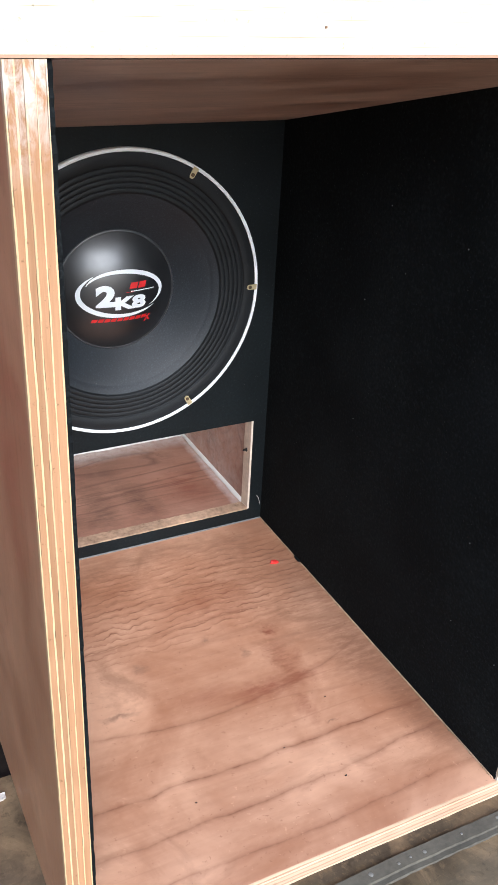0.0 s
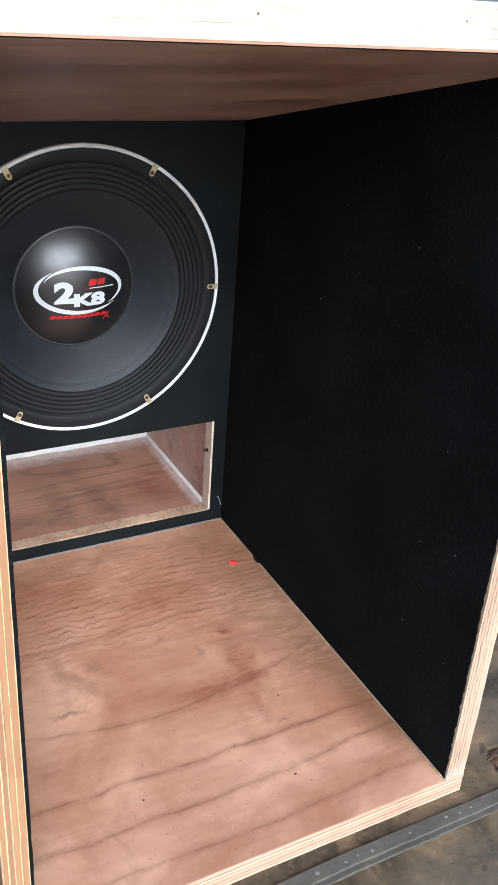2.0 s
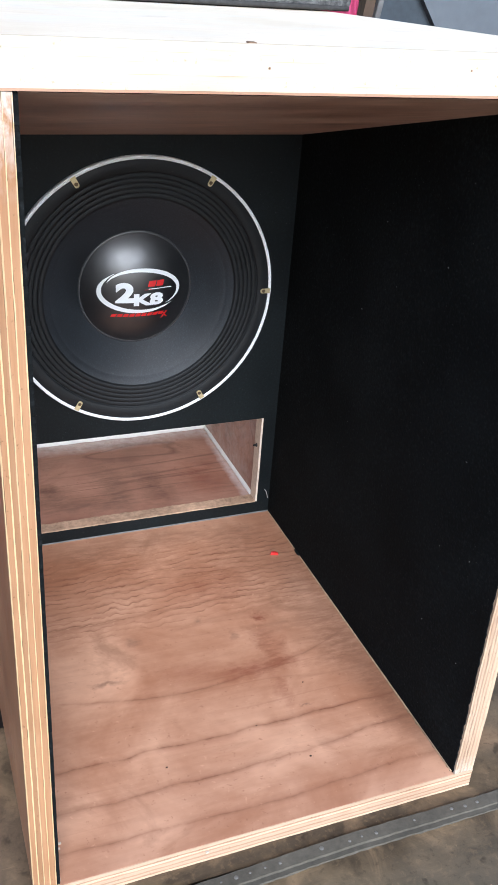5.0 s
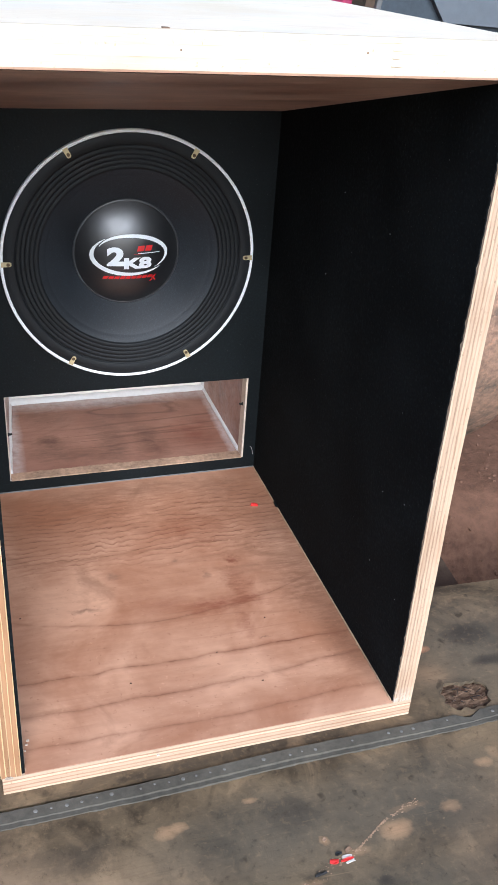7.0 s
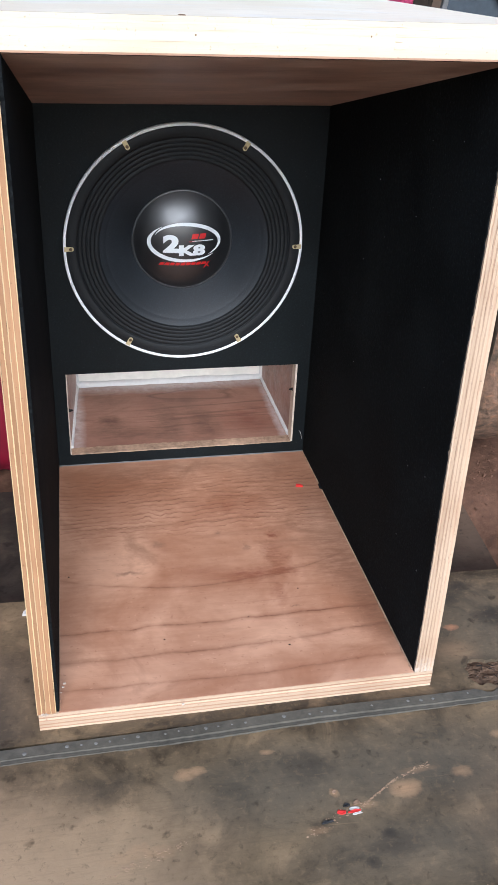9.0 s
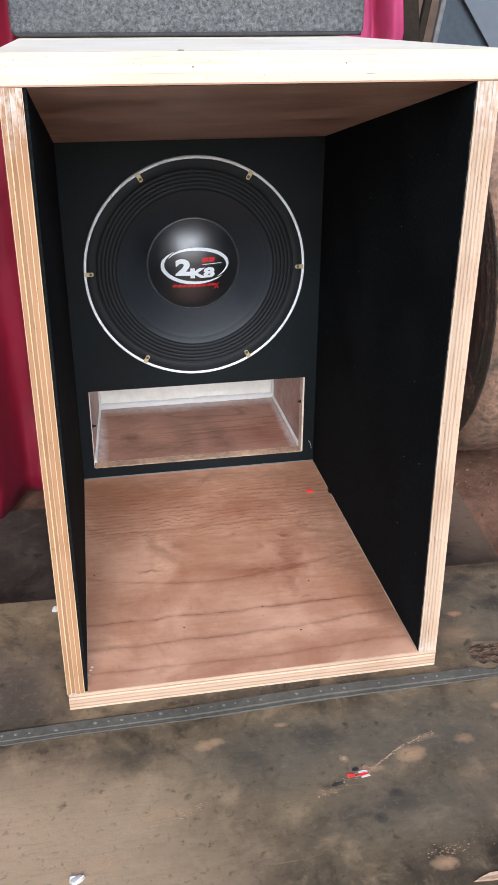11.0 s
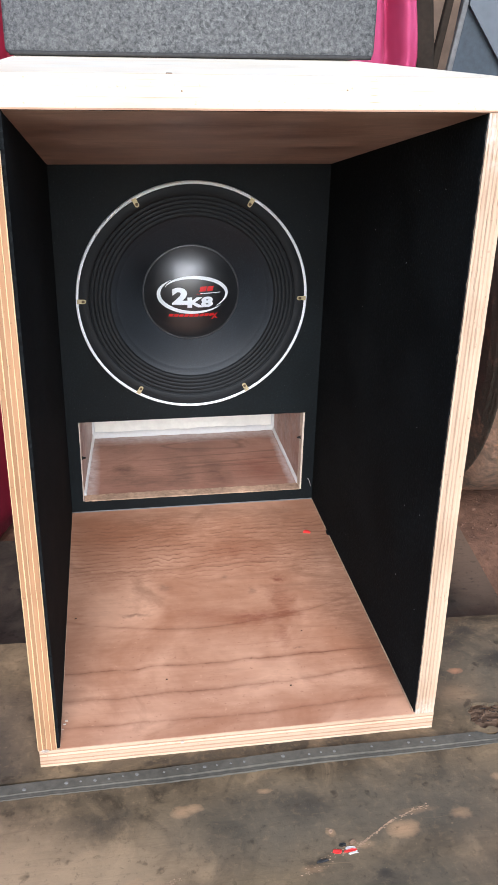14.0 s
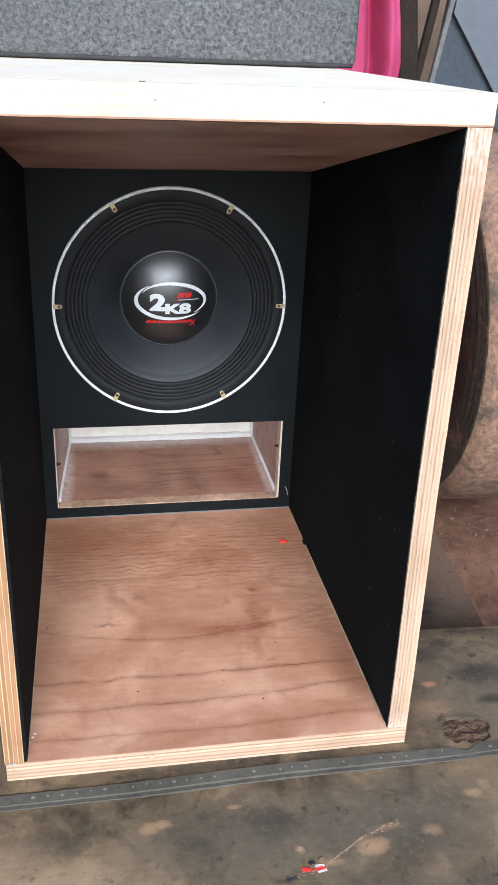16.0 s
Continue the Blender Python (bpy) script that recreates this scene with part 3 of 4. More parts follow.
ZT = 0.805                          # underside of the top panel at the mouth
SLOPE = -0.027                      # fall of the top towards the back
BACK = 0.885
BAF, BAF_T = 0.580, 0.020           # face of the baffle, thickness
SX, SZ = -0.004, 0.446              # speaker's axis
PX0, PX1, PZ0, PZ1 = -0.2090, 0.2015, 0.0640, 0.2240

cabinet = thing("speaker_cabinet", "unfinished plywood horn loudspeaker cabinet, black inside, standing on dark boards", "speaker cabinet")


def ply_cuts(a, b, odd, even, n=9):
    """Limits of n plies between a and b, of two thicknesses in turn."""
    w = [(odd if i % 2 == 0 else even) * rnd.uniform(0.78, 1.25) for i in range(n)]
    return [a + (b - a) * sum(w[:i]) / sum(w) for i in range(n + 1)]


def lean(z):
    """How far the right side bows inwards at height z."""
    k = min(max((z - 0.03) / 0.42, 0), 1)
    return 0.0055 * k * k * (3 - 2 * k)


def side_panel(name, x0, x1, bow=0):
    bm = bmesh.new()
    rows = []
    for k in range(25):
        f = k / 24
        row = []
        for y in (0.004, BACK):
            z = 0.0275 + (ZT + SLOPE * (y if y > 0.01 else 0) - 0.0275) * f
            row.append((y, z, bow * lean(z)))
        (ya, za, la), (yb, zb, lb) = row
        rows.append([bm.verts.new(p) for p in ((x0 + 0.0005 - la, ya, za), (x1 - 0.0005 - la, ya, za), (x1 - 0.0005 - lb, yb, zb), (x0 + 0.0005 - lb, yb, zb))])
    for a, b in zip(rows, rows[1:]):
        for j in range(4):
            bm.faces.new((a[j], a[(j + 1) % 4], b[(j + 1) % 4], b[j]))
    bm.faces.new(rows[0]), bm.faces.new(rows[-1])
    body = part(name, bm, M_SIDE, cabinet, "reddish plywood side panel with bare edges")
    cuts = ply_cuts(x0, x1, 0.0030, 0.0017, 11) if bow else ply_cuts(x0, x1, 0.0012, 0.0053)
    n = len(cuts) - 1
    for i in range(n):
        a, b = cuts[i], cuts[i + 1]
        bm = bmesh.new()
        steps = 44
        out = [rnd.uniform(0, 0.0007) for _ in range(steps + 1)]
        rows = []
        for k in range(steps + 1):
            z = 0.0275 + (ZT - 0.0005 - 0.0275) * k / steps
            jit = rnd.uniform(-0.00025, 0.00025)
            la = bow * lean(z)
            rows.append([bm.verts.new(p) for p in ((a - la + (jit if i else 0), -0.0004 - out[k], z), (b - la + (jit if i < n - 1 else 0), -0.0004 - out[k], z), (b - la, 0.0045, z), (a - la, 0.0045, z))])
        for r, s in zip(rows, rows[1:]):
            for j in range(4):
                bm.faces.new((r[j], r[(j + 1) % 4], s[(j + 1) % 4], s[j]))
        bm.faces.new(rows[0])
        bm.faces.new(rows[-1])
        part("ply_layer", bm, (M_PLY_TAN_Z_LIT if bow else M_PLY_TAN_Z) if i % 2 else (M_PLY_PALE_Z_LIT if bow else M_PLY_PALE_Z), body)
    return body


side_panel("side_panel", XL + 0.002, IL - 0.0026)
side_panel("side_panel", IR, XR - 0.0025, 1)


def wall_x(y, z):
    """The black face of the right side."""
    return IR - 0.0012 - lean(z) * (1 - y / BAF) - 0.0142 * y / BAF


def lining(face, x_out, bow):
    """Black inner face with a ragged front edge, tapering towards the throat."""
    bm = bmesh.new()
    rows = []
    for k in range(161):
        f = k / 160
        row = []
        for i in range(7):
            y = 0.0015 + abs(rnd.gauss(0, 0.0012)) if i == 0 else BAF * i / 6
            z = 0.0275 + (ZT - 0.001 + SLOPE * y - 0.0275) * f
            row.append((y, z))
        y0, z0 = row[0]
        y1, z1 = row[-1]
        rows.append([bm.verts.new((face(y, z), y, z)) for y, z in row] + [bm.verts.new((x_out - bow * lean(z1), y1, z1)), bm.verts.new((x_out - bow * lean(z0), y0, z0))])
    n = len(rows[0])
    for a, b in zip(rows, rows[1:]):
        for j in range(n):
            bm.faces.new((a[j], a[(j + 1) % n], b[(j + 1) % n], b[j]))
    bm.faces.new(rows[0]), bm.faces.new(rows[-1])
    return part("side_lining", bm, M_BLACK, cabinet, "matt black painted inner side")


lining(lambda y, z: IL + 0.0012 + 0.008 * y / BAF, IL - 0.0026, 0)
lining(wall_x, IR + 0.0002, 1)

# bottom panel: plies, and the veneered face rising gently to the throat
bottom = part("bottom_panel", box(XL + 0.004, XR - 0.002, 0.004, BACK, 0.0, 0.0265), M_SIDE, cabinet, "plywood bottom panel with pale layered edge")
cuts = ply_cuts(0.0, 0.0270, 0.0038, 0.0022)
for i in range(9):
    z0, z1 = cuts[i], cuts[i + 1]
    bm = bmesh.new()
    rows = []
    for k in range(31):
        x = XL + 0.0035 + (XR - XL - 0.0055) * k / 30
        o = rnd.uniform(0, 0.0007)
        rows.append([bm.verts.new(p) for p in ((x, -0.0004 - o, z0), (x, 0.0045, z0), (x, 0.0045, z1), (x, -0.0004 - o, z1))])
    for r, s in zip(rows, rows[1:]):
        for j in range(4):
            bm.faces.new((r[j], r[(j + 1) % 4], s[(j + 1) % 4], s[j]))
    bm.faces.new(rows[0])
    bm.faces.new(rows[-1])
    part("ply_layer", bm, M_PLY_PALE_X if i % 2 == 0 else M_PLY_TAN_X, bottom)
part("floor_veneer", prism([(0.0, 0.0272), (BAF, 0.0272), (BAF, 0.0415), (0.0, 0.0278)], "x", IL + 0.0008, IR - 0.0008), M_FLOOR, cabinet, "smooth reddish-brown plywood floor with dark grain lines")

# top panel
TZ = ZT + 0.0315
TOPR = 0.2600
top = part("top_panel", prism([(0.004, ZT + 0.0005), (BACK, ZT + SLOPE * BACK + 0.0005), (BACK, TZ + SLOPE * BACK), (0.004, TZ)], "x", XL - 0.001, TOPR), M_TOP, cabinet, "plywood top panel, colour lightened for strong daylight")
cuts = ply_cuts(ZT, ZT + 0.0315, 0.0045, 0.0016)
cuts[1] = ZT + 0.0018
for i in range(9):
    z0, z1 = cuts[i], cuts[i + 1]
    bm = bmesh.new()
    rows = []
    for k in range(31):
        x = XL - 0.001 + (TOPR - XL + 0.001) * k / 30
        o = rnd.uniform(0, 0.0007)
        rows.append([bm.verts.new(p) for p in ((x, -0.0006 - o, z0), (x, 0.0045, z0), (x, 0.0045, z1), (x, -0.0006 - o, z1))])
    for r, s in zip(rows, rows[1:]):
        for j in range(4):
            bm.faces.new((r[j], r[(j + 1) % 4], s[(j + 1) % 4], s[j]))
    bm.faces.new(rows[0])
    bm.faces.new(rows[-1])
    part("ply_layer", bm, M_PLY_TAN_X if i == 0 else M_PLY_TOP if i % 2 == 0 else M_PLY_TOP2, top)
for i in range(4):
    part("edge_scar", box(0.109, 0.118 - 0.002 * (i % 2), -0.0016, 0.0, ZT + 0.0085 + 0.0062 * i, ZT + 0.0098 + 0.0062 * i, 0.0003), M_PLY_TOP2, top)

def smear(x0, x1, z0, z1, seed):
    """Ragged smear of filler on the front edges."""
    r = random.Random(seed)
    bm = bmesh.new()
    prev = None
    n = 16
    for k in range(n + 1):
        z = z0 + (z1 - z0) * k / n
        f = math.sin(math.pi * (0.12 + 0.88 * k / n))
        c = (x0 + x1) / 2 + (x1 - x0) * 0.12 * noise.noise((z * 90, seed, 0))
        w = (x1 - x0) / 2 * max(f, 0.05) ** 0.5 * (0.7 + 0.45 * noise.noise((z * 160, seed, 7)))
        row = [bm.verts.new((c - w, -0.0008, z)), bm.verts.new((c - w * 0.3, -0.0019, z)), bm.verts.new((c + w * 0.4, -0.0018, z)), bm.verts.new((c + w, -0.0008, z))]
        if prev:
            for j in range(3):
                bm.faces.new((prev[j], prev[j + 1], row[j + 1], row[j]))
        prev = row
    bmesh.ops.solidify(bm, geom=list(bm.faces), thickness=-0.001)
    part("filler_smear", bm, M_WOODFILL, cabinet, "white smear of filler", True)


smear(XL + 0.002, XL + 0.02, 0.0255, 0.030, 4)
for x, y, z, a in ((-0.084, 0.007, TZ + SLOPE * 0.007, 0.006),):
    part("dark_speck", box(x - a / 2, x + a / 2, y - 0.003, y + 0.003, z - 0.001, z + 0.0009, 0.0006), M_TORN, top)
for x, z in ((-0.073, 0.822), (0.086, 0.824)):
    part("dark_speck", box(x - 0.0007, x + 0.0007, -0.0016, 0.0, z - 0.0008, z + 0.0008, 0.0003), M_TORN, top)

# sloping roof of the horn
part("horn_ceiling", prism([(0.001, ZT - 0.001), (BAF, 0.6665), (BAF, 0.6815), (0.02, ZT - 0.0008)], "x", IL + 0.0016, IR - 0.0016), M_CEIL, cabinet, "sloping brown plywood roof of the horn mouth")

# back panel
part("back_panel", box(IL - 0.001, IR + 0.001, BACK - 0.026, BACK - 0.001, 0.0275, ZT + SLOPE * BACK - 0.001), M_CREAM, cabinet, "cream inner back board")

# baffle with the two openings
bm = bmesh.new()
HOLE_R = 0.176
bx0, bx1, bz0, bz1 = IL + 0.009, IR - 0.009, 0.0410, 0.6700
n = 64
circ = [(SX + HOLE_R * math.cos(math.tau * k / n), SZ + HOLE_R * math.sin(math.tau * k / n)) for k in range(n)]
for ring in ([(bx0, bz0), (bx1, bz0), (bx1, bz1), (bx0, bz1)], circ, [(PX0, PZ0), (PX1, PZ0), (PX1, PZ1), (PX0, PZ1)]):
    vs = [bm.verts.new((x, BAF, z)) for x, z in ring]
    for i in range(len(vs)):
        bm.edges.new((vs[i], vs[(i + 1) % len(vs)]))
bmesh.ops.triangle_fill(bm, use_beauty=True, use_dissolve=False, edges=list(bm.edges), normal=(0, -1, 0))
ex = bmesh.ops.extrude_face_region(bm, geom=list(bm.faces))
bmesh.ops.translate(bm, verts=[v for v in ex["geom"] if isinstance(v, bmesh.types.BMVert)], vec=(0, BAF_T, 0))
part("baffle", bm, M_BAFFLE, cabinet, "satin black painted front board")

# port duct behind the lower opening
part("port_floor", box(PX0 - 0.012, PX1 + 0.012, BAF + 0.0035, BACK - 0.027, PZ0 - 0.014, PZ0 - 0.0004), M_PORT, cabinet, "stained reddish plywood floor of the port")
part("port_side", prism([(PX1 + 0.0005, BAF + 0.0035), (PX1 + 0.014, BAF + 0.0035), (PX1 + 0.014, BACK - 0.027), (PX1 - 0.002, BACK - 0.027)], "z", PZ0, PZ1 + 0.012), M_PORT, cabinet, "bare plywood side of the port")
part("port_side", prism([(PX0 - 0.014, BAF + 0.0035), (PX0 - 0.0005, BAF + 0.0035), (PX0 + 0.018, BACK - 0.027), (PX0 - 0.014, BACK - 0.027)], "z", PZ0, PZ1 + 0.012), M_PORT, cabinet, "bare plywood side of the port")
part("port_roof", box(PX0 - 0.012, PX1 + 0.012, BAF + BAF_T + 0.001, BACK - 0.027, PZ1 + 0.013, PZ1 + 0.028), M_CREAM, cabinet, "pale roof of the port")


def bead(points, radius, name="sealant_bead", mat=None):
    """An uneven run of sealant along points."""
    bm = bmesh.new()
    rows = []
    pts = []
    for (p, q) in zip(points, points[1:]):
        p, q = Vector(p), Vector(q)
        k = max(2, int((q - p).length / 0.006))
        pts += [p.lerp(q, i / k) for i in range(k)]
    pts.append(Vector(points[-1]))
    for i, p in enumerate(pts):
        d = (pts[min(i + 1, len(pts) - 1)] - pts[max(i - 1, 0)]).normalized()
        u = d.orthogonal().normalized()
        w = d.cross(u)
        r = radius * (1 + 0.22 * noise.noise((p.x * 40, p.y * 40, p.z * 40)) + rnd.uniform(-0.05, 0.05))
        rows.append([bm.verts.new(p + u * r * math.cos(a) + w * r * math.sin(a)) for a in (k * math.tau / 7 for k in range(7))])
    for r, s in zip(rows, rows[1:]):
        for j in range(7):
            bm.faces.new((r[j], r[(j + 1) % 7], s[(j + 1) % 7], s[j]))
    bm.faces.new(rows[0])
    bm.faces.new(rows[-1])
    return part(name, bm, mat or M_GLUE, cabinet, "smeared sealant", smooth=True)


YB = BACK - 0.028
bead([(PX0 + 0.018, YB, PZ0 + 0.001), (PX1 - 0.003, YB, PZ0 + 0.001)], 0.009)
bead([(PX1, BAF + 0.022, PZ0 + 0.001), (PX1 - 0.003, YB, PZ0 + 0.001)], 0.004)
bead([(PX0 + 0.001, BAF + 0.022, PZ0 + 0.001), (PX0 + 0.018, YB, PZ0 + 0.001)], 0.0045)
bead([(PX1 - 0.003, YB, PZ0), (PX1 - 0.003, YB, PZ1)], 0.005)
bead([(PX0 + 0.018, YB, PZ0), (PX0 + 0.018, YB, PZ1)], 0.005)
# sawn edges of the port, left raw
for x0, x1, z0, z1 in ((PX0 - 0.0004, PX0 + 0.0014, PZ0, PZ1), (PX1 - 0.0030, PX1 + 0.0004, PZ0, PZ1)):
    part("sawn_edge", box(x0, x1, BAF - 0.0006, BAF + BAF_T + 0.002, z0, z1, 0.0006), M_WOODFILL, cabinet, "pale filled edge of the port opening")
bm = bmesh.new()
x = PX0 + 0.002
while x < PX1 - 0.003:
    w = rnd.uniform(0.0012, 0.0042)
    h = 0.0004 + 0.0022 * abs(noise.noise((x * 60, 3, 0))) + rnd.uniform(0, 0.0008)
    box(x, min(x + w, PX1 - 0.003), BAF - rnd.uniform(0.0002, 0.0012), BAF + BAF_T + 0.001, PZ0 - 0.0005, PZ0 + h, 0.0, bm)
    x += w * rnd.uniform(0.6, 1.0)
part("splintered_edge", bm, M_SPLINT, cabinet, "splintered raw plywood edge of the port")
for x, z, turn in ((PX0 + 0.0008, 0.148, 1), (PX1 - 0.0012, 0.168, -1)):
    bm = lathe([(0.0034, 0), (0.0034, 0.0025), (0.0022, 0.0032), (0.0018, 0.007), (0, 0.009)], (0, 0), 10)
    bmesh.ops.transform(bm, matrix=Matrix.Translation((x, BAF + 0.012, z)) @ Matrix.Rotation(radians(-90 * turn), 4, "Z"), verts=bm.verts)
    part("screw_tip", bm, M_CHAR, cabinet, "dark screw tip poking through the port side", True)
bm = bmesh.new()
rows = []
for k in range(9):
    f = k / 8
    c = Vector((0.2125 + 0.006 * f, BAF - 0.004 - 0.002 * f, 0.088 - 0.016 * f * f))
    rows.append([bm.verts.new(c + Vector((0.0006 * math.cos(a), 0, 0.0006 * math.sin(a)))) for a in (0, 2.1, 4.2)])
for r, q in zip(rows, rows[1:]):
    for j in range(3):
        bm.faces.new((r[j], r[(j + 1) % 3], q[(j + 1) % 3], q[j]))
bm.faces.new(rows[0]), bm.faces.new(rows[-1])
part("bristle", bm, M_PAPER, cabinet, "pale bristle stuck to the baffle", True)
# grey smear of filler where floor and baffle meet
bead([(bx0, BAF - 0.0004, 0.0412), (bx1, BAF - 0.0004, 0.0412)], 0.0018, mat=M_FILLER)
bead([(IR - 0.002, 0.004, 0.029), (wall_x(BAF, 0.04) - 0.0003, BAF, 0.0415)], 0.0009, mat=M_SPLINT)
bead([(IL + 0.002, 0.004, 0.0285), (IL + 0.009, BAF, 0.0412)], 0.0005, mat=M_SPLINT)

bm = bmesh.new()
for k in range(90):
    t = rnd.random()
    y, a = BAF * t, rnd.uniform(0.0003, 0.0011)
    x, z = wall_x(BAF * t, 0.03) - 0.0008 - abs(rnd.gauss(0, 0.0007)), 0.0279 + 0.0137 * t
    box(x - a, x + a, y - a * rnd.uniform(1, 2.5), y + a, z - 0.0006, z + a, 0.0, bm)
tagged(part("joint_crumbs", bm, M_FLAKE, cabinet), "pale crumbs of filler along the joint", kind="stuff")

bm = bmesh.new()
bmesh.ops.create_icosphere(bm, subdivisions=2, radius=1.0, matrix=pose(wall_x(0.456, 0.04) - 0.0005, 0.456, 0.0395) @ Matrix.Diagonal((0.0032, 0.010, 0.0022, 1)))
for v in bm.verts:
    v.co += Vector((0, 1, 1)) * 0.0012 * noise.noise(v.co * 300)
part("paint_lump", bm, M_BLACK, cabinet, "lump of black paint in the floor joint", True)

# ---- the speaker ----
speaker = thing("speaker_driver", "black fifteen-inch speaker driver with white rim, screwed to the black baffle", "speaker", (SX, BAF, SZ))
C = (SX, SZ)
part("basket_flange", lathe([(0.1935, BAF), (0.1935, BAF - 0.006), (0.1925, BAF - 0.007), (0.1755, BAF - 0.007), (0.174, BAF - 0.006), (0.174, BAF + 0.012)], C, 128), M_RUBBER, speaker, "black pressed flange", True)
part("white_rim", lathe([(0.1958, BAF - 0.0005), (0.1958, BAF - 0.0075), (0.1952, BAF - 0.0086), (0.1918, BAF - 0.0086), (0.1912, BAF - 0.0078), (0.1912, BAF - 0.0066)], C, 128), M_WHITE, speaker, "thin white gasket rim", True)
prof = [(0.1758, BAF - 0.0068), (0.1735, BAF - 0.0058)]
for i in range(5):
    r = 0.1730 - i * 0.0066
    for k in range(9):
        a = math.pi * k / 8
        prof.append((r - 0.0033 + 0.0033 * math.cos(a), BAF - 0.0042 - 0.0013 * math.sin(a)))
prof += [(0.1385, BAF - 0.0025)]
part("surround", lathe(prof, C, 128), M_RUBBER, speaker, "corrugated black cloth surround", True)
cone = [(0.1390, BAF - 0.0025), (0.1345, BAF - 0.0002), (0.1300, BAF + 0.0024), (0.1285, BAF + 0.0036), (0.1275, BAF + 0.0041)] + [(0.1270 - 0.0450 * k / 12, BAF + 0.0044 + 0.0315 * (k / 12) ** 1.08) for k in range(1, 13)] + [(0.075, BAF + 0.043)]
part("cone", lathe(cone, C, 128), M_CONE, speaker, "matt black paper cone", True)
CAPR, CAPY, CAPH = 0.0825, BAF + 0.033, 0.024
cap_s = (CAPR**2 + CAPH**2) / (2 * CAPH)


def cap_y(r):
    """The dome of the dust cap: its face at radius r."""
    return CAPY + cap_s - CAPH - math.sqrt(max(cap_s**2 - r * r, 0))


cap = part("dust_cap", lathe([(CAPR, CAPY + 0.003)] + [(CAPR * math.cos(k * math.pi / 48), cap_y(CAPR * math.cos(k * math.pi / 48))) for k in range(0, 24)] + [(0, cap_y(0))], C, 96), M_CAP, speaker, "glossy black domed dust cap", True)
part("cap_bead", lathe([(CAPR + 0.0028, CAPY + 0.004), (CAPR + 0.002, CAPY + 0.0005), (CAPR, CAPY - 0.0008), (CAPR - 0.002, CAPY - 0.0002), (CAPR - 0.0025, CAPY + 0.003)], C, 96), M_BEAD, speaker, "glue bead round the dust cap", True)


PRINT = 0.905                       # size of the print


def on_cap(u0, u1, v0, v1, shear=0.0, nu=8, nv=6, bm=None, h=0.0004):
    """A printed patch lying on the dome."""
    bm = bm or bmesh.new()
    g = []
    for j in range(nv + 1):
        v = v0 + (v1 - v0) * j / nv
        row = []
        for i in range(nu + 1):
            u = u0 + (u1 - u0) * i / nu + shear * (v - v0)
            row.append(bm.verts.new((SX + u * PRINT, cap_y(math.hypot(u, v) * PRINT) - h, SZ + v * PRINT)))
        g.append(row)
    for j in range(nv):
        for i in range(nu):
            bm.faces.new((g[j][i], g[j][i + 1], g[j + 1][i + 1], g[j + 1][i]))
    return bm


def swoosh(a0, a1, cu, cv, ru, rv, w, tail0=0.0, tail1=0.0):
    """An arc of an ellipse on the dome, thick in the middle and running out in thin tails that turn inwards."""
    bm = bmesh.new()
    prev = None
    for k in range(61):
        f = k / 60
        a = radians(a0 + (a1 - a0) * f)
        t = w * max(math.sin(math.pi * f), 0.06) ** 0.7
        inset = tail0 * max(0, 1 - f / 0.3) ** 2 + tail1 * max(0, 1 - (1 - f) / 0.3) ** 2
        pts = []
        for d in (0, t):
            u = cu + (ru * (1 - inset) - d) * math.cos(a)
            v = cv + (rv * (1 - inset) - d * 0.85) * math.sin(a)
            pts.append(bm.verts.new((SX + u * PRINT, cap_y(math.hypot(u, v) * PRINT) - 0.0004, SZ + v * PRINT)))
        if prev:
            bm.faces.new((prev[0], pts[0], pts[1], prev[1]))
        prev = pts
    return bm


def lettered(text, u0, u1, v0, v1, heavy):
    """Characters of the built-in font, fitted to a field on the dome and thickened."""
    cu = bpy.data.curves.new("lettering", "FONT")
    cu.body, cu.offset, cu.resolution_u = text, heavy, 4
    ob = bpy.data.objects.new("lettering", cu)
    me = bpy.data.meshes.new_from_object(ob)
    bpy.data.objects.remove(ob)
    bm = bmesh.new()
    bm.from_mesh(me)
    bpy.data.meshes.remove(me)
    bmesh.ops.triangulate(bm, faces=list(bm.faces))
    bmesh.ops.subdivide_edges(bm, edges=list(bm.edges), cuts=2, use_grid_fill=True)
    xs, ys = [p.co.x for p in bm.verts], [p.co.y for p in bm.verts]
    for p in bm.verts:
        u = u0 + (u1 - u0) * (p.co.x - min(xs)) / (max(xs) - min(xs))
        v = v0 + (v1 - v0) * (p.co.y - min(ys)) / (max(ys) - min(ys))
        p.co = (SX + u * PRINT, cap_y(math.hypot(u, v) * PRINT) - 0.0007, SZ + v * PRINT)
    return bm


DV = 0.0025                         # the print sits a little above the middle of the cap
part("print_arc", swoosh(128, 322, 0.0015, DV, 0.068, 0.0366, 0.0085), M_PRINT, cap, "white printed arc")
part("print_arc", swoosh(152, -44, 0.0015, DV, 0.068, 0.0366, 0.0075, 0.12, 0.10), M_PRINT, cap, "white printed arc")
part("print_numeral", lettered("2", -0.0385, -0.0075, -0.0180 + DV, 0.0155 + DV, 0.055), M_PRINT, cap, "bold white printed numeral")
part("print_characters", lettered("K8", -0.0095, 0.0395, -0.0240 + DV, -0.0030 + DV, 0.055), M_PRINT, cap, "bold white printed characters")
part("print_line", on_cap(0.015, 0.054, 0.0028 + DV, 0.0041 + DV), M_PRINT, cap, "thin white printed line")
bm = on_cap(0.0130, 0.0250, 0.0072 + DV, 0.0165 + DV, 0.3)
on_cap(0.0270, 0.0385, 0.0072 + DV, 0.0165 + DV, 0.3, bm=bm)
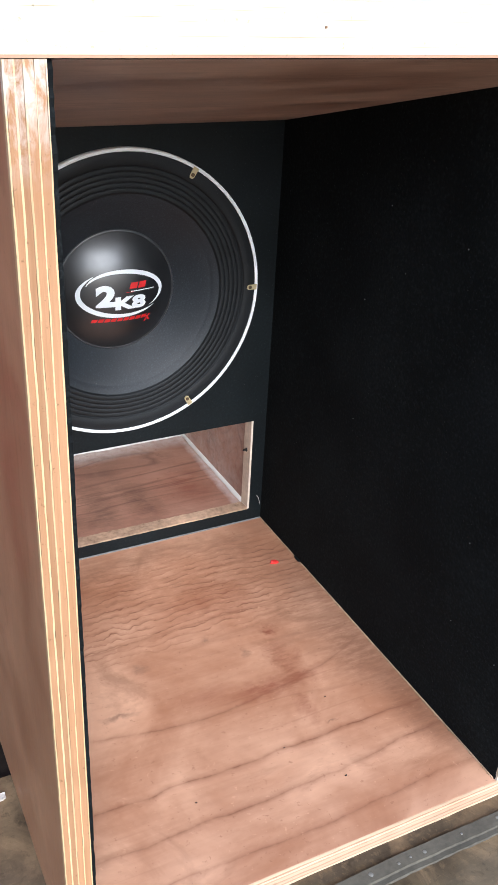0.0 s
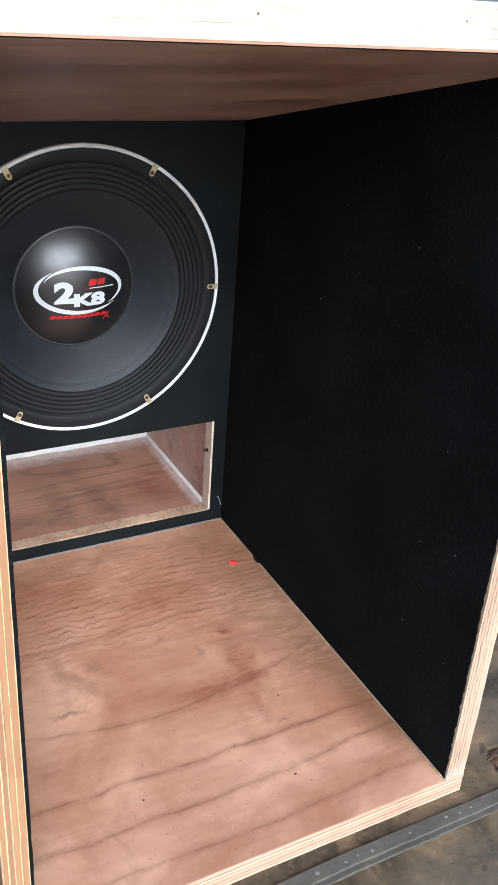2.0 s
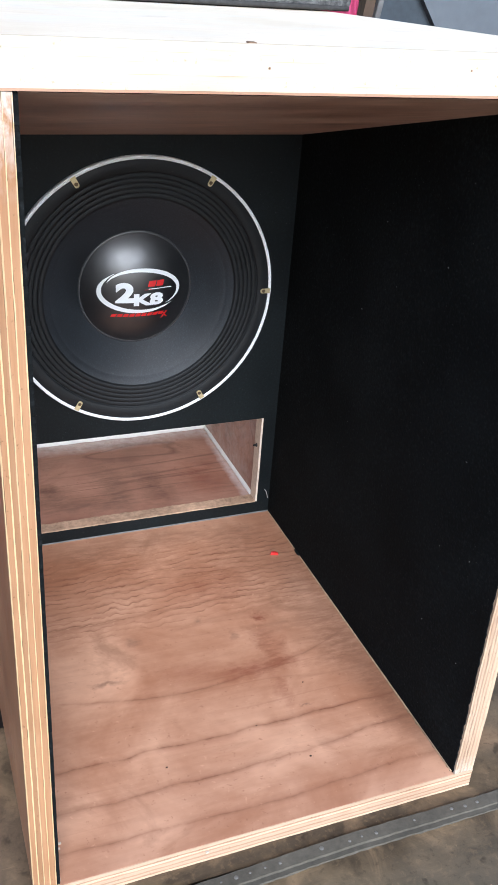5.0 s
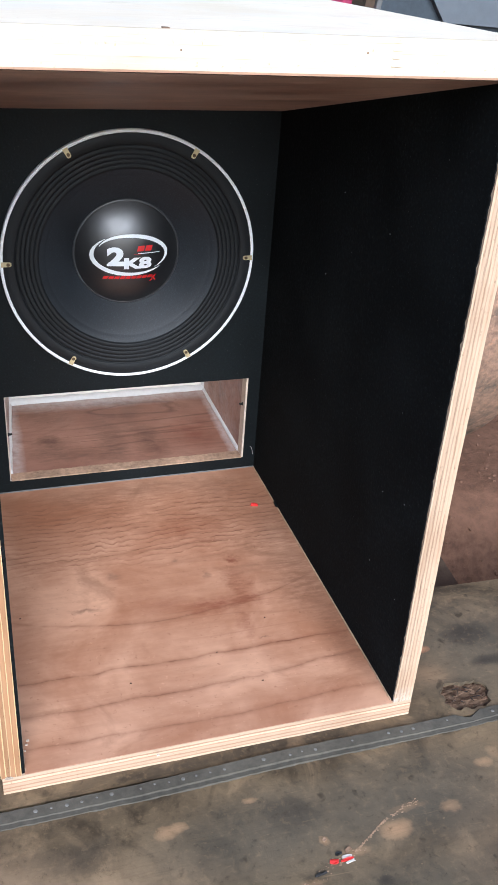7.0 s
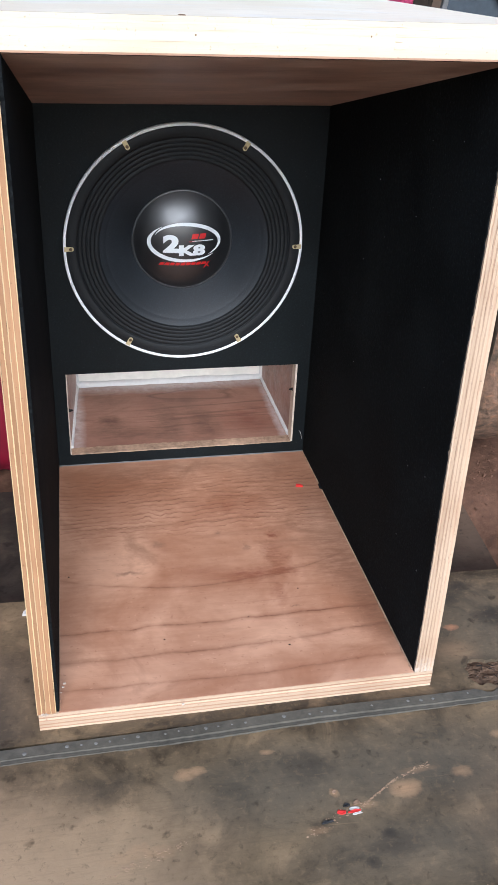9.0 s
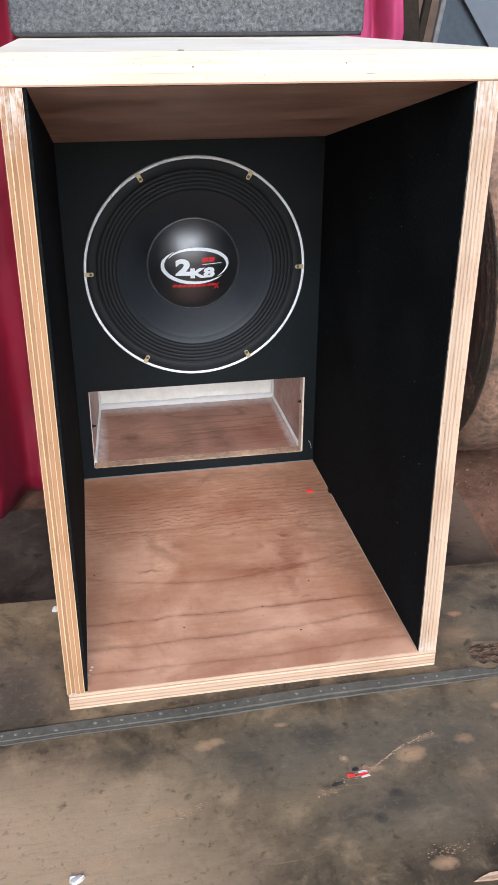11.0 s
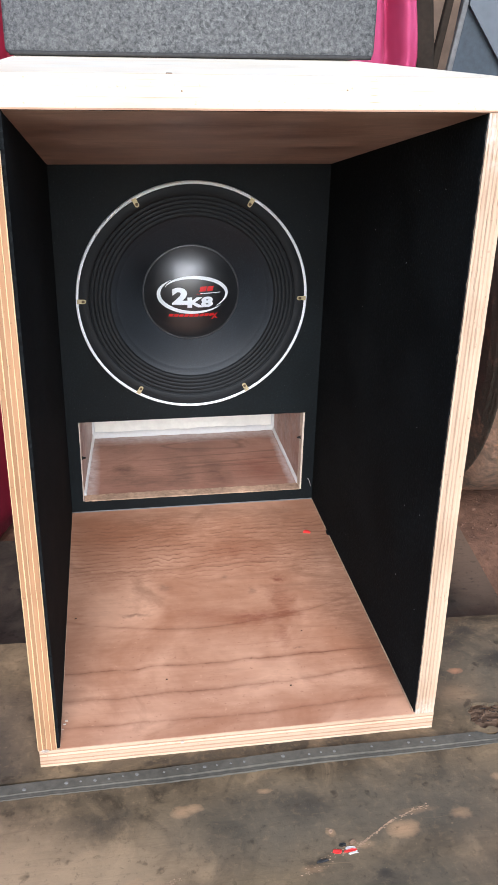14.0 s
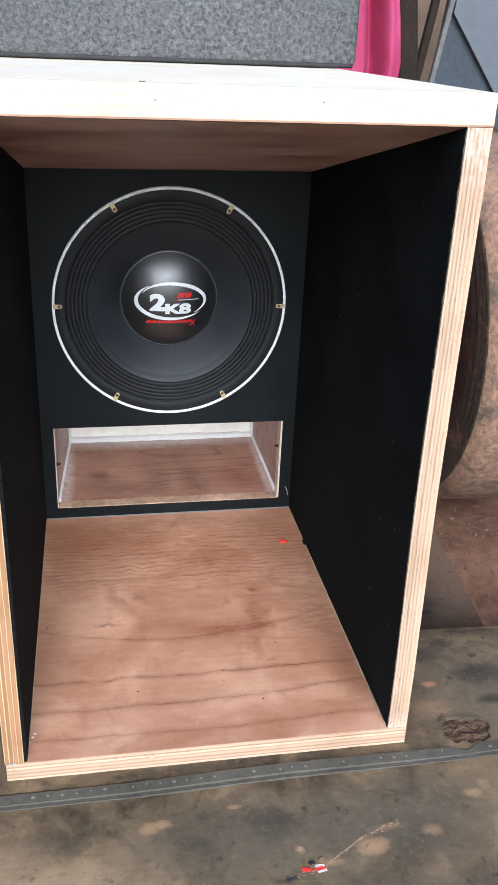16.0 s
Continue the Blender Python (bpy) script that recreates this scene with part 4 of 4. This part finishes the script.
part("print_mark", bm, M_REDPRINT, cap, "small red printed mark")
part("print_line", on_cap(0.008, 0.020, 0.0022 + DV, 0.0030 + DV), M_REDPRINT, cap, "thin red printed line")
for k in range(9):
    u = -0.0455 + 0.0097 * k
    part("print_bar", on_cap(u, u + 0.0078, -0.0428 + DV, -0.0372 + DV, 0.5, 4, 3), M_REDPRINT, cap, "red printed bar")
bm = on_cap(0.0370, 0.0400, -0.0500 + DV, -0.0375 + DV, 0.75, 3, 6)
on_cap(0.0465, 0.0490, -0.0490 + DV, -0.0385 + DV, -0.8, 3, 6, bm=bm, h=0.0008)
part("print_mark", bm, M_REDPRINT, cap, "red printed cross")

# screws with tabs
for k in range(6):
    a = radians(k * 60 - 0.5)
    cx, cz = SX + 0.1838 * math.cos(a), SZ + 0.1838 * math.sin(a)
    bm = lathe([(0.0026, BAF - 0.0078), (0.0026, BAF - 0.0094), (0.0021, BAF - 0.0099), (0.0012, BAF - 0.0099), (0.0010, BAF - 0.0092), (0, BAF - 0.0092)], (cx, cz), 12)
    part("screw", bm, M_SCREW, speaker, "dark socket screw")
    t = Vector((math.cos(a), 0, math.sin(a)))
    s = Vector((-math.sin(a), 0, math.cos(a)))
    bm = bmesh.new()
    base = Vector((SX, 0, SZ))
    low, high = [], []
    for rr, ww in ((0.1940, 0.0040), (0.1878, 0.0036), (0.1812, 0.0034), (0.1790, 0.0018)):
        low.append(rr), high.append(ww)
    ring = [base + t * r + s * w for r, w in zip(low, high)] + [base + t * r - s * w for r, w in zip(low[::-1], high[::-1])]
    f0 = [bm.verts.new(p + Vector((0, BAF - 0.0079, 0))) for p in ring]
    f1 = [bm.verts.new(p + Vector((0, BAF - 0.0089, 0))) for p in ring]
    bm.faces.new(f0), bm.faces.new(f1[::-1])
    for i in range(8):
        bm.faces.new((f0[i], f0[(i + 1) % 8], f1[(i + 1) % 8], f1[i]))
    part("screw_tab", bm, M_BRASS, speaker, "brass-coloured clamp tab")

# ---- ground and platform ----
GZ = -0.14
bm = bmesh.new()
vs = {}
xs = [-60, -20, -6] + [-2.5 + 0.1 * i for i in range(51)] + [6, 20, 60]
ys = [-60, -20, -6] + [-2.0 + 0.1 * i for i in range(21)] + [0.05 + 0.04 * i for i in range(25)] + [1.1 + 0.1 * i for i in range(20)] + [6, 20, 60]
for i, x in enumerate(xs):
    for j, y in enumerate(ys):
        d = min(max((0.66 - y) / 0.24, 0), 1) * min(max((y + 0.1) / 0.2, 0), 1)
        vs[i, j] = bm.verts.new((x, y, GZ - 0.19 * d * d * (3 - 2 * d) + (0.006 * noise.noise((x * 4, y * 4, 0)) - 0.006 if abs(x) < 3 else 0)))
for i in range(len(xs) - 1):
    for j in range(len(ys) - 1):
        bm.faces.new((vs[i, j], vs[i + 1, j], vs[i + 1, j + 1], vs[i, j + 1]))
whole("ground", bm, M_DIRT, "dusty red-brown earth ground", "ground", "structure", True)

platform = thing("platform", "low platform of worn dark boards, stained and scuffed", "platform")
# rear board with a broken-out hole
PB = 0.247
bm = bmesh.new()
hc = (0.360, 0.0115)
jag = []
for k in range(44):
    a = k * math.tau / 44
    c, q = math.cos(a), math.sin(a)
    d = 1 / max(abs(c), abs(q), 0.86) * (1 + 0.10 * rnd.uniform(-1, 1))
    jag.append((hc[0] + 0.034 * d * c + 0.004 * q, hc[1] + 0.0235 * d * q - 0.10 * 0.034 * c))
for ring in ([(-1.4, -0.022), (1.5, -0.022), (1.5, PB - 0.052), (-1.4, PB + 0.052)], jag):
    v = [bm.verts.new((x, y, 0)) for x, y in ring]
    for i in range(len(v)):
        bm.edges.new((v[i], v[(i + 1) % len(v)]))
bmesh.ops.triangle_fill(bm, use_beauty=True, use_dissolve=False, edges=list(bm.edges), normal=(0, 0, 1))
ex = bmesh.ops.extrude_face_region(bm, geom=list(bm.faces))
bmesh.ops.translate(bm, verts=[v for v in ex["geom"] if isinstance(v, bmesh.types.BMVert)], vec=(0, 0, -0.03))
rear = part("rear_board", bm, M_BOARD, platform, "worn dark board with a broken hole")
bm = bmesh.new()
gv = {}
NI, NJ = 48, 30
for i in range(NI + 1):
    for j in range(NJ + 1):
        x, y = hc[0] - 0.046 + 0.092 * i / NI, hc[1] - 0.033 + 0.066 * j / NJ
        deep = math.exp(-(((x - 0.350) / 0.009) ** 2) - (((y + 0.011) / 0.010) ** 2))
        fibre = noise.noise((x * 60, y * 420, 3)) + 0.6 * noise.noise((x * 200, y * 300, 8))
        gv[i, j] = bm.verts.new((x, y, -0.0055 + 0.0045 * noise.noise((x * 70, y * 90, 1)) + 0.0016 * fibre - 0.016 * deep))
for i in range(NI):
    for j in range(NJ):
        bm.faces.new((gv[i, j], gv[i + 1, j], gv[i + 1, j + 1], gv[i, j + 1]))
bmesh.ops.solidify(bm, geom=list(bm.faces), thickness=0.003)
part("hole_core", bm, M_TORN, rear, "torn wood fibres in the hole")
for k in range(34):
    a = rnd.uniform(0, math.tau)
    r = rnd.uniform(0.3, 1.0)
    x, y = hc[0] + 0.034 * r * math.cos(a), hc[1] + 0.020 * r * math.sin(a)
    ln, w, d = rnd.uniform(0.004, 0.012), rnd.uniform(0.0002, 0.0006), rnd.gauss(0, 0.5)
    bm = prism([(-ln / 2, -w * 0.3), (0, -w), (ln / 2, 0), (ln * 0.1, w), (-ln / 2, w * 0.5)], "z", -0.0004, 0.0005)
    bmesh.ops.transform(bm, matrix=pose(x, y, -0.0035 + rnd.uniform(-0.001, 0.003), 0, rnd.uniform(-14, 14), math.degrees(d)), verts=bm.verts)
    part("splinter", bm, M_TORN if k % 3 else M_CHAR, rear)
part("front_board", box(-1.4, 1.5, -1.9, -0.026, -0.03, 0.0, 0.002), M_BOARD, platform, "large worn dark board with brown scuffs")
for x in (-1.0, 0.0, 1.0):
    for y in (-1.7, -0.9, -0.034, 0.2):
        part("bearer", box(x - 0.05, x + 0.05, y - 0.03, y + 0.03, GZ - 0.20, -0.0305), M_BOARD, platform)

lower = bmesh.new()
prism([(-1.4, 0.30), (0.555, 0.30), (0.59, 0.74), (-1.4, 0.76)], "z", -0.155, -0.115, lower)
whole("lower_board", lower, M_LOWER, "old timber board lying lower behind the platform, shade painted dark", "board")

# metal strip over the joint
strip = thing("metal_strip", "dull grey perforated metal strip nailed along the joint of the boards", "metal strip")


def band(x0, x1):
    bm = bmesh.new()
    rows = []
    k = int((x1 - x0) / 0.008)
    for i in range(k + 1):
        x = x0 + (x1 - x0) * i / k
        y = -0.034 + 0.016 * x + 0.0012 * math.sin(x * 17) + rnd.uniform(-0.0004, 0.0004)
        h = 0.0035 + 0.0012 * math.sin(x * 9 + 1)
        torn = max(0, 1 - abs(x - 0.345) / 0.02)
        h *= 1 - 0.6 * torn
        far = 0.0115 - 0.010 * torn
        rows.append([bm.verts.new(p) for p in ((x, y - 0.0132 + rnd.uniform(-0.0006, 0.0006), 0.0004), (x, y - 0.0122, h * 0.5), (x, y - 0.0065, h * 0.45), (x, y - 0.0055, h), (x, y + far - 0.002, h + 0.0006), (x, y + far, 0.0004))])
    for r, s in zip(rows, rows[1:]):
        for j in range(6):
            bm.faces.new((r[j], r[(j + 1) % 6], s[(j + 1) % 6], s[j]))
    bm.faces.new(rows[0])
    bm.faces.new(rows[-1])
    return bm


part("band", band(-1.3, 1.3), M_STRIP, strip, "bent dull metal band")
stud = lathe([(0.0030, 0), (0.0025, 0.0003), (0.0012, 0.0005), (0, 0.0006)], (0, 0), 9)
bmesh.ops.rotate(stud, verts=stud.verts, cent=(0, 0, 0), matrix=Matrix.Rotation(radians(90), 3, "X"))
stud_me = mesh_of(stud, "stud", M_STUD, True)
x = -0.60
while x < 0.62:
    if not 0.335 < x < 0.365:
        ob = part("stud", stud_me, None, strip)
        ob.location = (x, -0.032 + 0.016 * x + rnd.uniform(-0.0015, 0.0015), 0.0040 + 0.0012 * math.sin(x * 9 + 1))
        ob.rotation_euler = (0, 0, 0)
        s = rnd.uniform(0.45, 0.95)
        ob.scale = (s, s, 1)
    x += rnd.choice((0.0165, 0.0175, 0.018, 0.035, 0.052))

# ---- tyre and steel frame behind ----
tyre = thing("tyre", "large old tyre caked with red dust, standing on the ground", "tyre", (0.60, 1.0, 0.293))
TX, TY, TZC = 0.60, 1.0, 0.27


def lathe_x(profile, n=96):
    bm = lathe([(r, x) for r, x in profile], (0, 0), n)
    bmesh.ops.transform(bm, matrix=Matrix.Translation((0, TY, TZC)) @ Matrix.Rotation(radians(-90), 4, "Z"), verts=bm.verts)
    return bm


part("tread", lathe_x([(0.385, TX), (0.402, TX + 0.012), (0.410, TX + 0.035), (0.414, TX + 0.10), (0.410, TX + 0.165), (0.402, TX + 0.188), (0.385, TX + 0.20)]), M_TREAD, tyre, "dust-caked tread", True)
side = [(0.385, TX), (0.378, TX - 0.003), (0.374, TX - 0.001), (0.366, TX - 0.005), (0.360, TX - 0.002), (0.350, TX - 0.008), (0.343, TX - 0.004), (0.325, TX - 0.010), (0.318, TX - 0.006), (0.290, TX - 0.010), (0.283, TX - 0.004), (0.25, TX + 0.002), (0.235, TX + 0.02)]
part("sidewall", lathe_x(side), M_TYRE, tyre, "dark ribbed sidewall", True)
part("sidewall", lathe_x([(r, 2 * TX + 0.20 - x) for r, x in side]), M_TYRE, tyre, "dark ribbed sidewall", True)
part("rim", lathe_x([(0.237, TX + 0.012), (0.237, TX + 0.19), (0.215, TX + 0.19), (0.215, TX + 0.06), (0.10, TX + 0.05), (0.06, TX + 0.03), (0, TX + 0.03)], 64), M_RIM, tyre, "dark steel wheel rim", True)

frame_thing = thing("steel_frame", "rusty steel frame carrying dark blue-grey painted plates", "steel frame", (0.57, 1.15, 0))


def leaning(x0, x1, w, y, d, z0=GZ - 0.01, z1=1.5, zr0=0.77, zr1=0.94):
    """A bar whose centre passes x0 at zr0 and x1 at zr1."""
    k = (x1 - x0) / (zr1 - zr0)
    bm = bmesh.new()
    rows = []
    for i in range(13):
        z = z0 + (z1 - z0) * i / 12
        c = x0 + k * (z - zr0)
        rows.append([bm.verts.new((c + a * w / 2, y + b * d / 2, z)) for a, b in ((-1, -0.7), (-0.7, -1), (0.7, -1), (1, -0.7), (1, 1), (-1, 1))])
    for r, s in zip(rows, rows[1:]):
        for j in range(6):
            bm.faces.new((r[j], r[(j + 1) % 6], s[(j + 1) % 6], s[j]))
    bm.faces.new(rows[0]), bm.faces.new(rows[-1])
    return bm


part("post", leaning(0.568, 0.546, 0.046, 1.16, 0.03), M_RUST, frame_thing, "rusty flaking steel post")
part("brace", leaning(0.600, 0.627, 0.016, 1.19, 0.016, 0.6), M_RUST, frame_thing, "thin rusty leaning brace")
part("plate", prism([(0.618, 0.675), (1.9, 0.675), (1.9, 1.5), (0.71, 1.5)], "y", 1.165, 1.18), M_NAVY, frame_thing, "dark blue-grey painted plate")
part("grey_plate", prism([(0.780, 0.742), (1.9, 0.70), (1.9, 1.5), (0.36, 1.5), (0.642, 0.925)][:3] + [(1.9, 1.5), (0.72, 1.49), (0.655, 0.908)], "y", 1.150, 1.1648), M_GREYP, frame_thing, "lighter blue-grey plate with slanting edge")
part("plate_edge", leaning(0.625, 0.652, 0.012, 1.158, 0.012, 0.675), M_CHIPPED, frame_thing, "chipped pale edge of the plate")
part("foot", box(1.5, 1.56, 1.185, 1.24, GZ - 0.01, 1.4, 0.004), M_RUST, frame_thing)

whole("wall_back", box(-6, 6, 2.4, 2.55, GZ - 0.02, 3.0), M_WALL, "brown rough wall behind", "wall", "structure")

# ---- cloth and carpeted box ----
def drape(xa, xb, nx, fold, name, mat, label):
    """A cloth hanging in folds behind the cabinet."""
    bm = bmesh.new()
    nz = 50
    gv = {}
    for i in range(nx + 1):
        x0 = xa + (xb - xa) * i / nx
        for j in range(nz + 1):
            f = j / nz
            z = GZ + 0.004 + (1.75 - GZ) * f
            k = min(max((-0.17 - x0) / 0.24, 0), 1)
            y = 0.965 - 0.17 * k * k * (3 - 2 * k) * (1 - 0.5 * min(f * 2, 1))
            y += fold(x0, f) + 0.012 * noise.noise((x0 * 6, z * 5, 0)) + 0.005 * noise.noise((x0 * 25, z * 12, 5))
            y -= 0.05 * max(0, 0.12 - f) / 0.12 * (0.5 + noise.noise((x0 * 9, 0, 4)))
            hem = 0.02 * (1 + noise.noise((x0 * 8, 2, 0))) * max(0, 1 - 8 * f)
            x = x0 - (0.5 if z > 0.8 else -0.6) * max(0, x0 - 0.2) * (z - 0.80)
            gv[i, j] = bm.verts.new((x, y, z + hem))
    for i in range(nx):
        for j in range(nz):
            bm.faces.new((gv[i, j], gv[i + 1, j], gv[i + 1, j + 1], gv[i, j + 1]))
    bmesh.ops.solidify(bm, geom=list(bm.faces), thickness=0.0025)
    return whole(name, bm, mat, label, "curtain", "", True)


def small_folds(x0, f):
    ph = x0 * 46 + 1.4 * math.sin(x0 * 7) + 0.7 * math.sin(f * 5 + x0 * 3)
    return 0.045 * (0.5 + abs(noise.noise((x0 * 3, 0, 1.7)))) * (1.25 - 0.6 * f) * (math.sin(ph) + 0.35 * math.sin(2 * ph + 0.7))


def wide_folds(x0, f):
    u = x0 - 0.428 + 0.006 * math.sin(f * 9)
    return 0.05 * math.exp(-((u / 0.014) ** 2)) - 0.012 * math.exp(-(((u - 0.03) / 0.014) ** 2)) + 0.002 * math.sin(u * 170)


drape(-1.1, 0.15, 240, small_folds, "curtain", M_CLOTH, "crimson cloth hanging in folds behind the cabinet")
drape(0.22, 0.486, 90, wide_folds, "pink_curtain", M_PINK, "pink cloth, colour lightened for strong light, hanging in wide folds behind the box")

carpet = thing("carpeted_box", "grey carpet-covered speaker box resting on the cabinet", "box")
bm = box(-0.281, 0.289, 0.0, 0.29, 0.0, 0.42)
bmesh.ops.bevel(bm, geom=list(bm.edges), offset=0.011, segments=4, affect="EDGES", profile=0.5)
bmesh.ops.subdivide_edges(bm, edges=[e for e in bm.edges if e.calc_length() > 0.1], cuts=5, use_grid_fill=True)
for v in bm.verts:
    v.co += Vector((noise.noise(v.co * 14), noise.noise(v.co * 14 + Vector((9, 0, 0))), 0.3 * noise.noise(v.co * 14 + Vector((0, 9, 0))))) * 0.0015
part("carpet_cover", bm, M_FELT, carpet, "mottled grey felt carpet", True)
# the carpet's edge turned under at the front's foot, darkened for the shaded gap
bm = bmesh.new()
rows = []
for k in range(91):
    x = -0.274 + 0.556 * k / 90
    h = 0.0065 + 0.0012 * noise.noise((x * 40, 0, 3))
    y = -0.0016 + 0.0008 * noise.noise((x * 25, 5, 0))
    rows.append([bm.verts.new(p) for p in ((x, y + 0.004, -0.0002), (x, y, 0.0012), (x, y, h - 0.0012), (x, y + 0.003, h), (x, 0.012, h), (x, 0.012, -0.0002))])
for a, b in zip(rows, rows[1:]):
    for k in range(6):
        bm.faces.new((a[k], a[(k + 1) % 6], b[(k + 1) % 6], b[k]))
bm.faces.new(rows[0]), bm.faces.new(rows[-1])
part("carpet_hem", bm, M_HEM, carpet, "turned-under edge of the carpet, coloured dark for the shaded gap", True)
carpet.matrix_world = pose(0, 0.598, TZ + SLOPE * 0.598 + 0.0015, math.degrees(math.atan(SLOPE)))

# ---- small scraps ----
def scrap(name, x, y, z, a, b, h, turn, mat, label, category):
    n = 9
    edge = []
    for k in range(n):
        w = math.tau * (k + rnd.uniform(-0.25, 0.25)) / n
        c, q = math.cos(w), math.sin(w)
        d = rnd.uniform(0.78, 1.12) / max(abs(c), abs(q), 0.8)
        edge.append((a / 2 * d * c, b / 2 * d * q))
    bm = prism(edge, "z", 0, h)
    for v in bm.verts:
        if v.co.z > h / 2:
            v.co.z += h * rnd.uniform(-0.35, 0.8)
            v.co.x *= 0.93
    bmesh.ops.transform(bm, matrix=pose(x, y, z, 0, 0, turn), verts=bm.verts)
    return whole(name, bm, mat, label, category)


scrap("red_chip", 0.189, 0.462, 0.0388, 0.013, 0.006, 0.003, -8, M_RED, "small red plastic chip on the cabinet floor", "scrap")
scrap("red_chip", 0.0855, -0.1812, 0.0, 0.012, 0.006, 0.001, -10, M_RED, "small red plastic chip on the dark board", "scrap")
scrap("white_chip", 0.1020, -0.1788, 0.0, 0.014, 0.0036, 0.0012, 2, M_PAPER, "small white paper chip on the dark board", "scrap")
scrap("red_chip", 0.1015, -0.1822, 0.0, 0.016, 0.0034, 0.0012, 6, M_RED, "small red plastic chip on the dark board", "scrap")
scrap("white_chip", 0.1035, -0.1856, 0.0, 0.013, 0.0026, 0.001, 8, M_PAPER, "small white paper chip on the dark board", "scrap")
scrap("black_chip", 0.0650, -0.1922, 0.0, 0.015, 0.0034, 0.0015, 8, M_CHAR, "burnt black sliver on the dark board", "scrap")
scrap("black_chip", 0.0935, -0.1735, 0.0, 0.009, 0.0035, 0.0015, 5, M_CHAR, "dark sliver on the dark board", "scrap")
scrap("brown_chip", 0.1060, -0.1715, 0.0, 0.010, 0.004, 0.0015, 25, M_TORN, "brown crumb of wood on the dark board", "scrap")
scrap("tan_chip", 0.0842, -0.1522, 0.0, 0.006, 0.004, 0.001, 30, M_FLAKE, "tan crumb on the dark board", "scrap")
scrap("white_chip", -0.259, -0.272, 0.0, 0.017, 0.010, 0.003, 20, M_PAPER, "white paper scrap on the dark board", "scrap")
scrap("wood_sliver", 0.220, -0.351, 0.0, 0.085, 0.007, 0.003, 1, M_FLAKE, "long pale sliver of wood on the dark board", "scrap")
scrap("white_chip", -0.284, 0.229, 0.0, 0.016, 0.007, 0.005, 15, M_PAPER, "pale wood chip beside the cabinet", "scrap")
def flakes(runs, label, seed):
    """Thin torn flakes strewn along scratches: (start, end, count, spread) each."""
    q = random.Random(seed)
    bm = bmesh.new()
    for (x0, y0), (x1, y1), count, spread in runs:
        for k in range(count):
            t = q.random()
            x, y = x0 + (x1 - x0) * t + q.gauss(0, spread), y0 + (y1 - y0) * t + q.gauss(0, spread * 0.7)
            a = q.uniform(0.0004, 0.0015) * q.uniform(0.35, 1)
            turn, n = q.uniform(0, math.tau), q.choice((5, 6, 7))
            low, top = [], []
            for i in range(n):
                w = turn + math.tau * i / n
                d = a * q.uniform(0.55, 1.1)
                px, py = x + 1.5 * d * math.cos(w), y + 0.8 * d * math.sin(w)
                low.append(bm.verts.new((px, py, -0.0003)))
                top.append(bm.verts.new((px, py, q.uniform(0.0002, 0.0008))))
            bm.faces.new(top)
            for i in range(n):
                bm.faces.new((low[i], low[(i + 1) % n], top[(i + 1) % n], top[i]))
    return tagged(whole("wood_flakes", bm, M_FLAKE, label, "flakes"), kind="stuff")


flakes([((0.040, -0.208), (0.070, -0.190), 18, 0.005), ((0.07, -0.19), (0.121, -0.172), 50, 0.004), ((0.112, -0.177), (0.170, -0.142), 110, 0.0009), ((0.165, -0.146), (0.214, -0.129), 50, 0.002)], "pale torn wood flakes along a scratch in the board", 3)
flakes([((-0.190, -0.220), (-0.10, -0.192), 70, 0.005), ((-0.285, -0.275), (-0.195, -0.245), 60, 0.009), ((0.15, -0.33), (0.22, -0.30), 12, 0.009), ((0.142, -0.309), (0.184, -0.308), 50, 0.007)], "small tan flakes torn from the dark board", 5)
bm = bmesh.new()
for k in range(12):
    y = rnd.uniform(0.03, 0.56)
    z = rnd.uniform(0.12, 0.78 - 0.2 * y)
    x = wall_x(y, z) - 0.0001
    s = rnd.uniform(0.0002, 0.0005)
    box(x - 0.0005, x + 0.0006, y - s, y + s, z - s * rnd.uniform(0.6, 2), z + s, 0.0, bm)
tagged(whole("lint", bm, M_LINT, "pale specks of lint on the black side", "lint"), kind="stuff")


def crumbs(spots, size, name, mat, label):
    """Small crumbs lying on the cabinet floor."""
    bm = bmesh.new()
    for x, y in spots:
        q = size * rnd.uniform(0.7, 1.2)
        z = 0.0278 + 0.0137 * y / BAF
        box(x - q * rnd.uniform(1, 2.2), x + q, y - q * 0.7, y + q * 0.7, z - 0.001, z + q, 0.0, bm)
    tagged(whole(name, bm, mat, label, "crumbs"), kind="stuff")


crumbs([(-0.221, 0.265), (-0.092, 0.111), (0.034, 0.14), (0.121, 0.192), (0.081, 0.076)], 0.0008, "dark_crumbs", M_CHAR, "dark crumbs on the cabinet floor")
crumbs([(-0.233, 0.042), (-0.236, 0.033), (-0.081, -0.01), (-0.231, 0.048)], 0.0013, "pale_crumbs", M_WOODFILL, "pale crumbs of filler on the cabinet floor")

# stones and clods on the bare earth behind the platform
bm = bmesh.new()
for k in range(1600):
    x, y = rnd.uniform(0.36, 1.05), rnd.uniform(0.40, 0.98)
    d = min(max((0.66 - y) / 0.24, 0), 1)
    z = GZ - 0.19 * d * d * (3 - 2 * d) - 0.006
    q = 0.0009 + 0.0035 * rnd.random() ** 6
    m = pose(x, y, z + q * 0.4, rnd.uniform(0, 360), rnd.uniform(0, 360), 0) @ Matrix.Diagonal((q * rnd.uniform(0.8, 1.5), q, q * rnd.uniform(0.6, 1), 1))
    bmesh.ops.create_icosphere(bm, subdivisions=1, radius=1.0, matrix=m)
tagged(whole("gravel", bm, M_STONE, "brown stones and clods on the earth", "gravel"), kind="stuff")
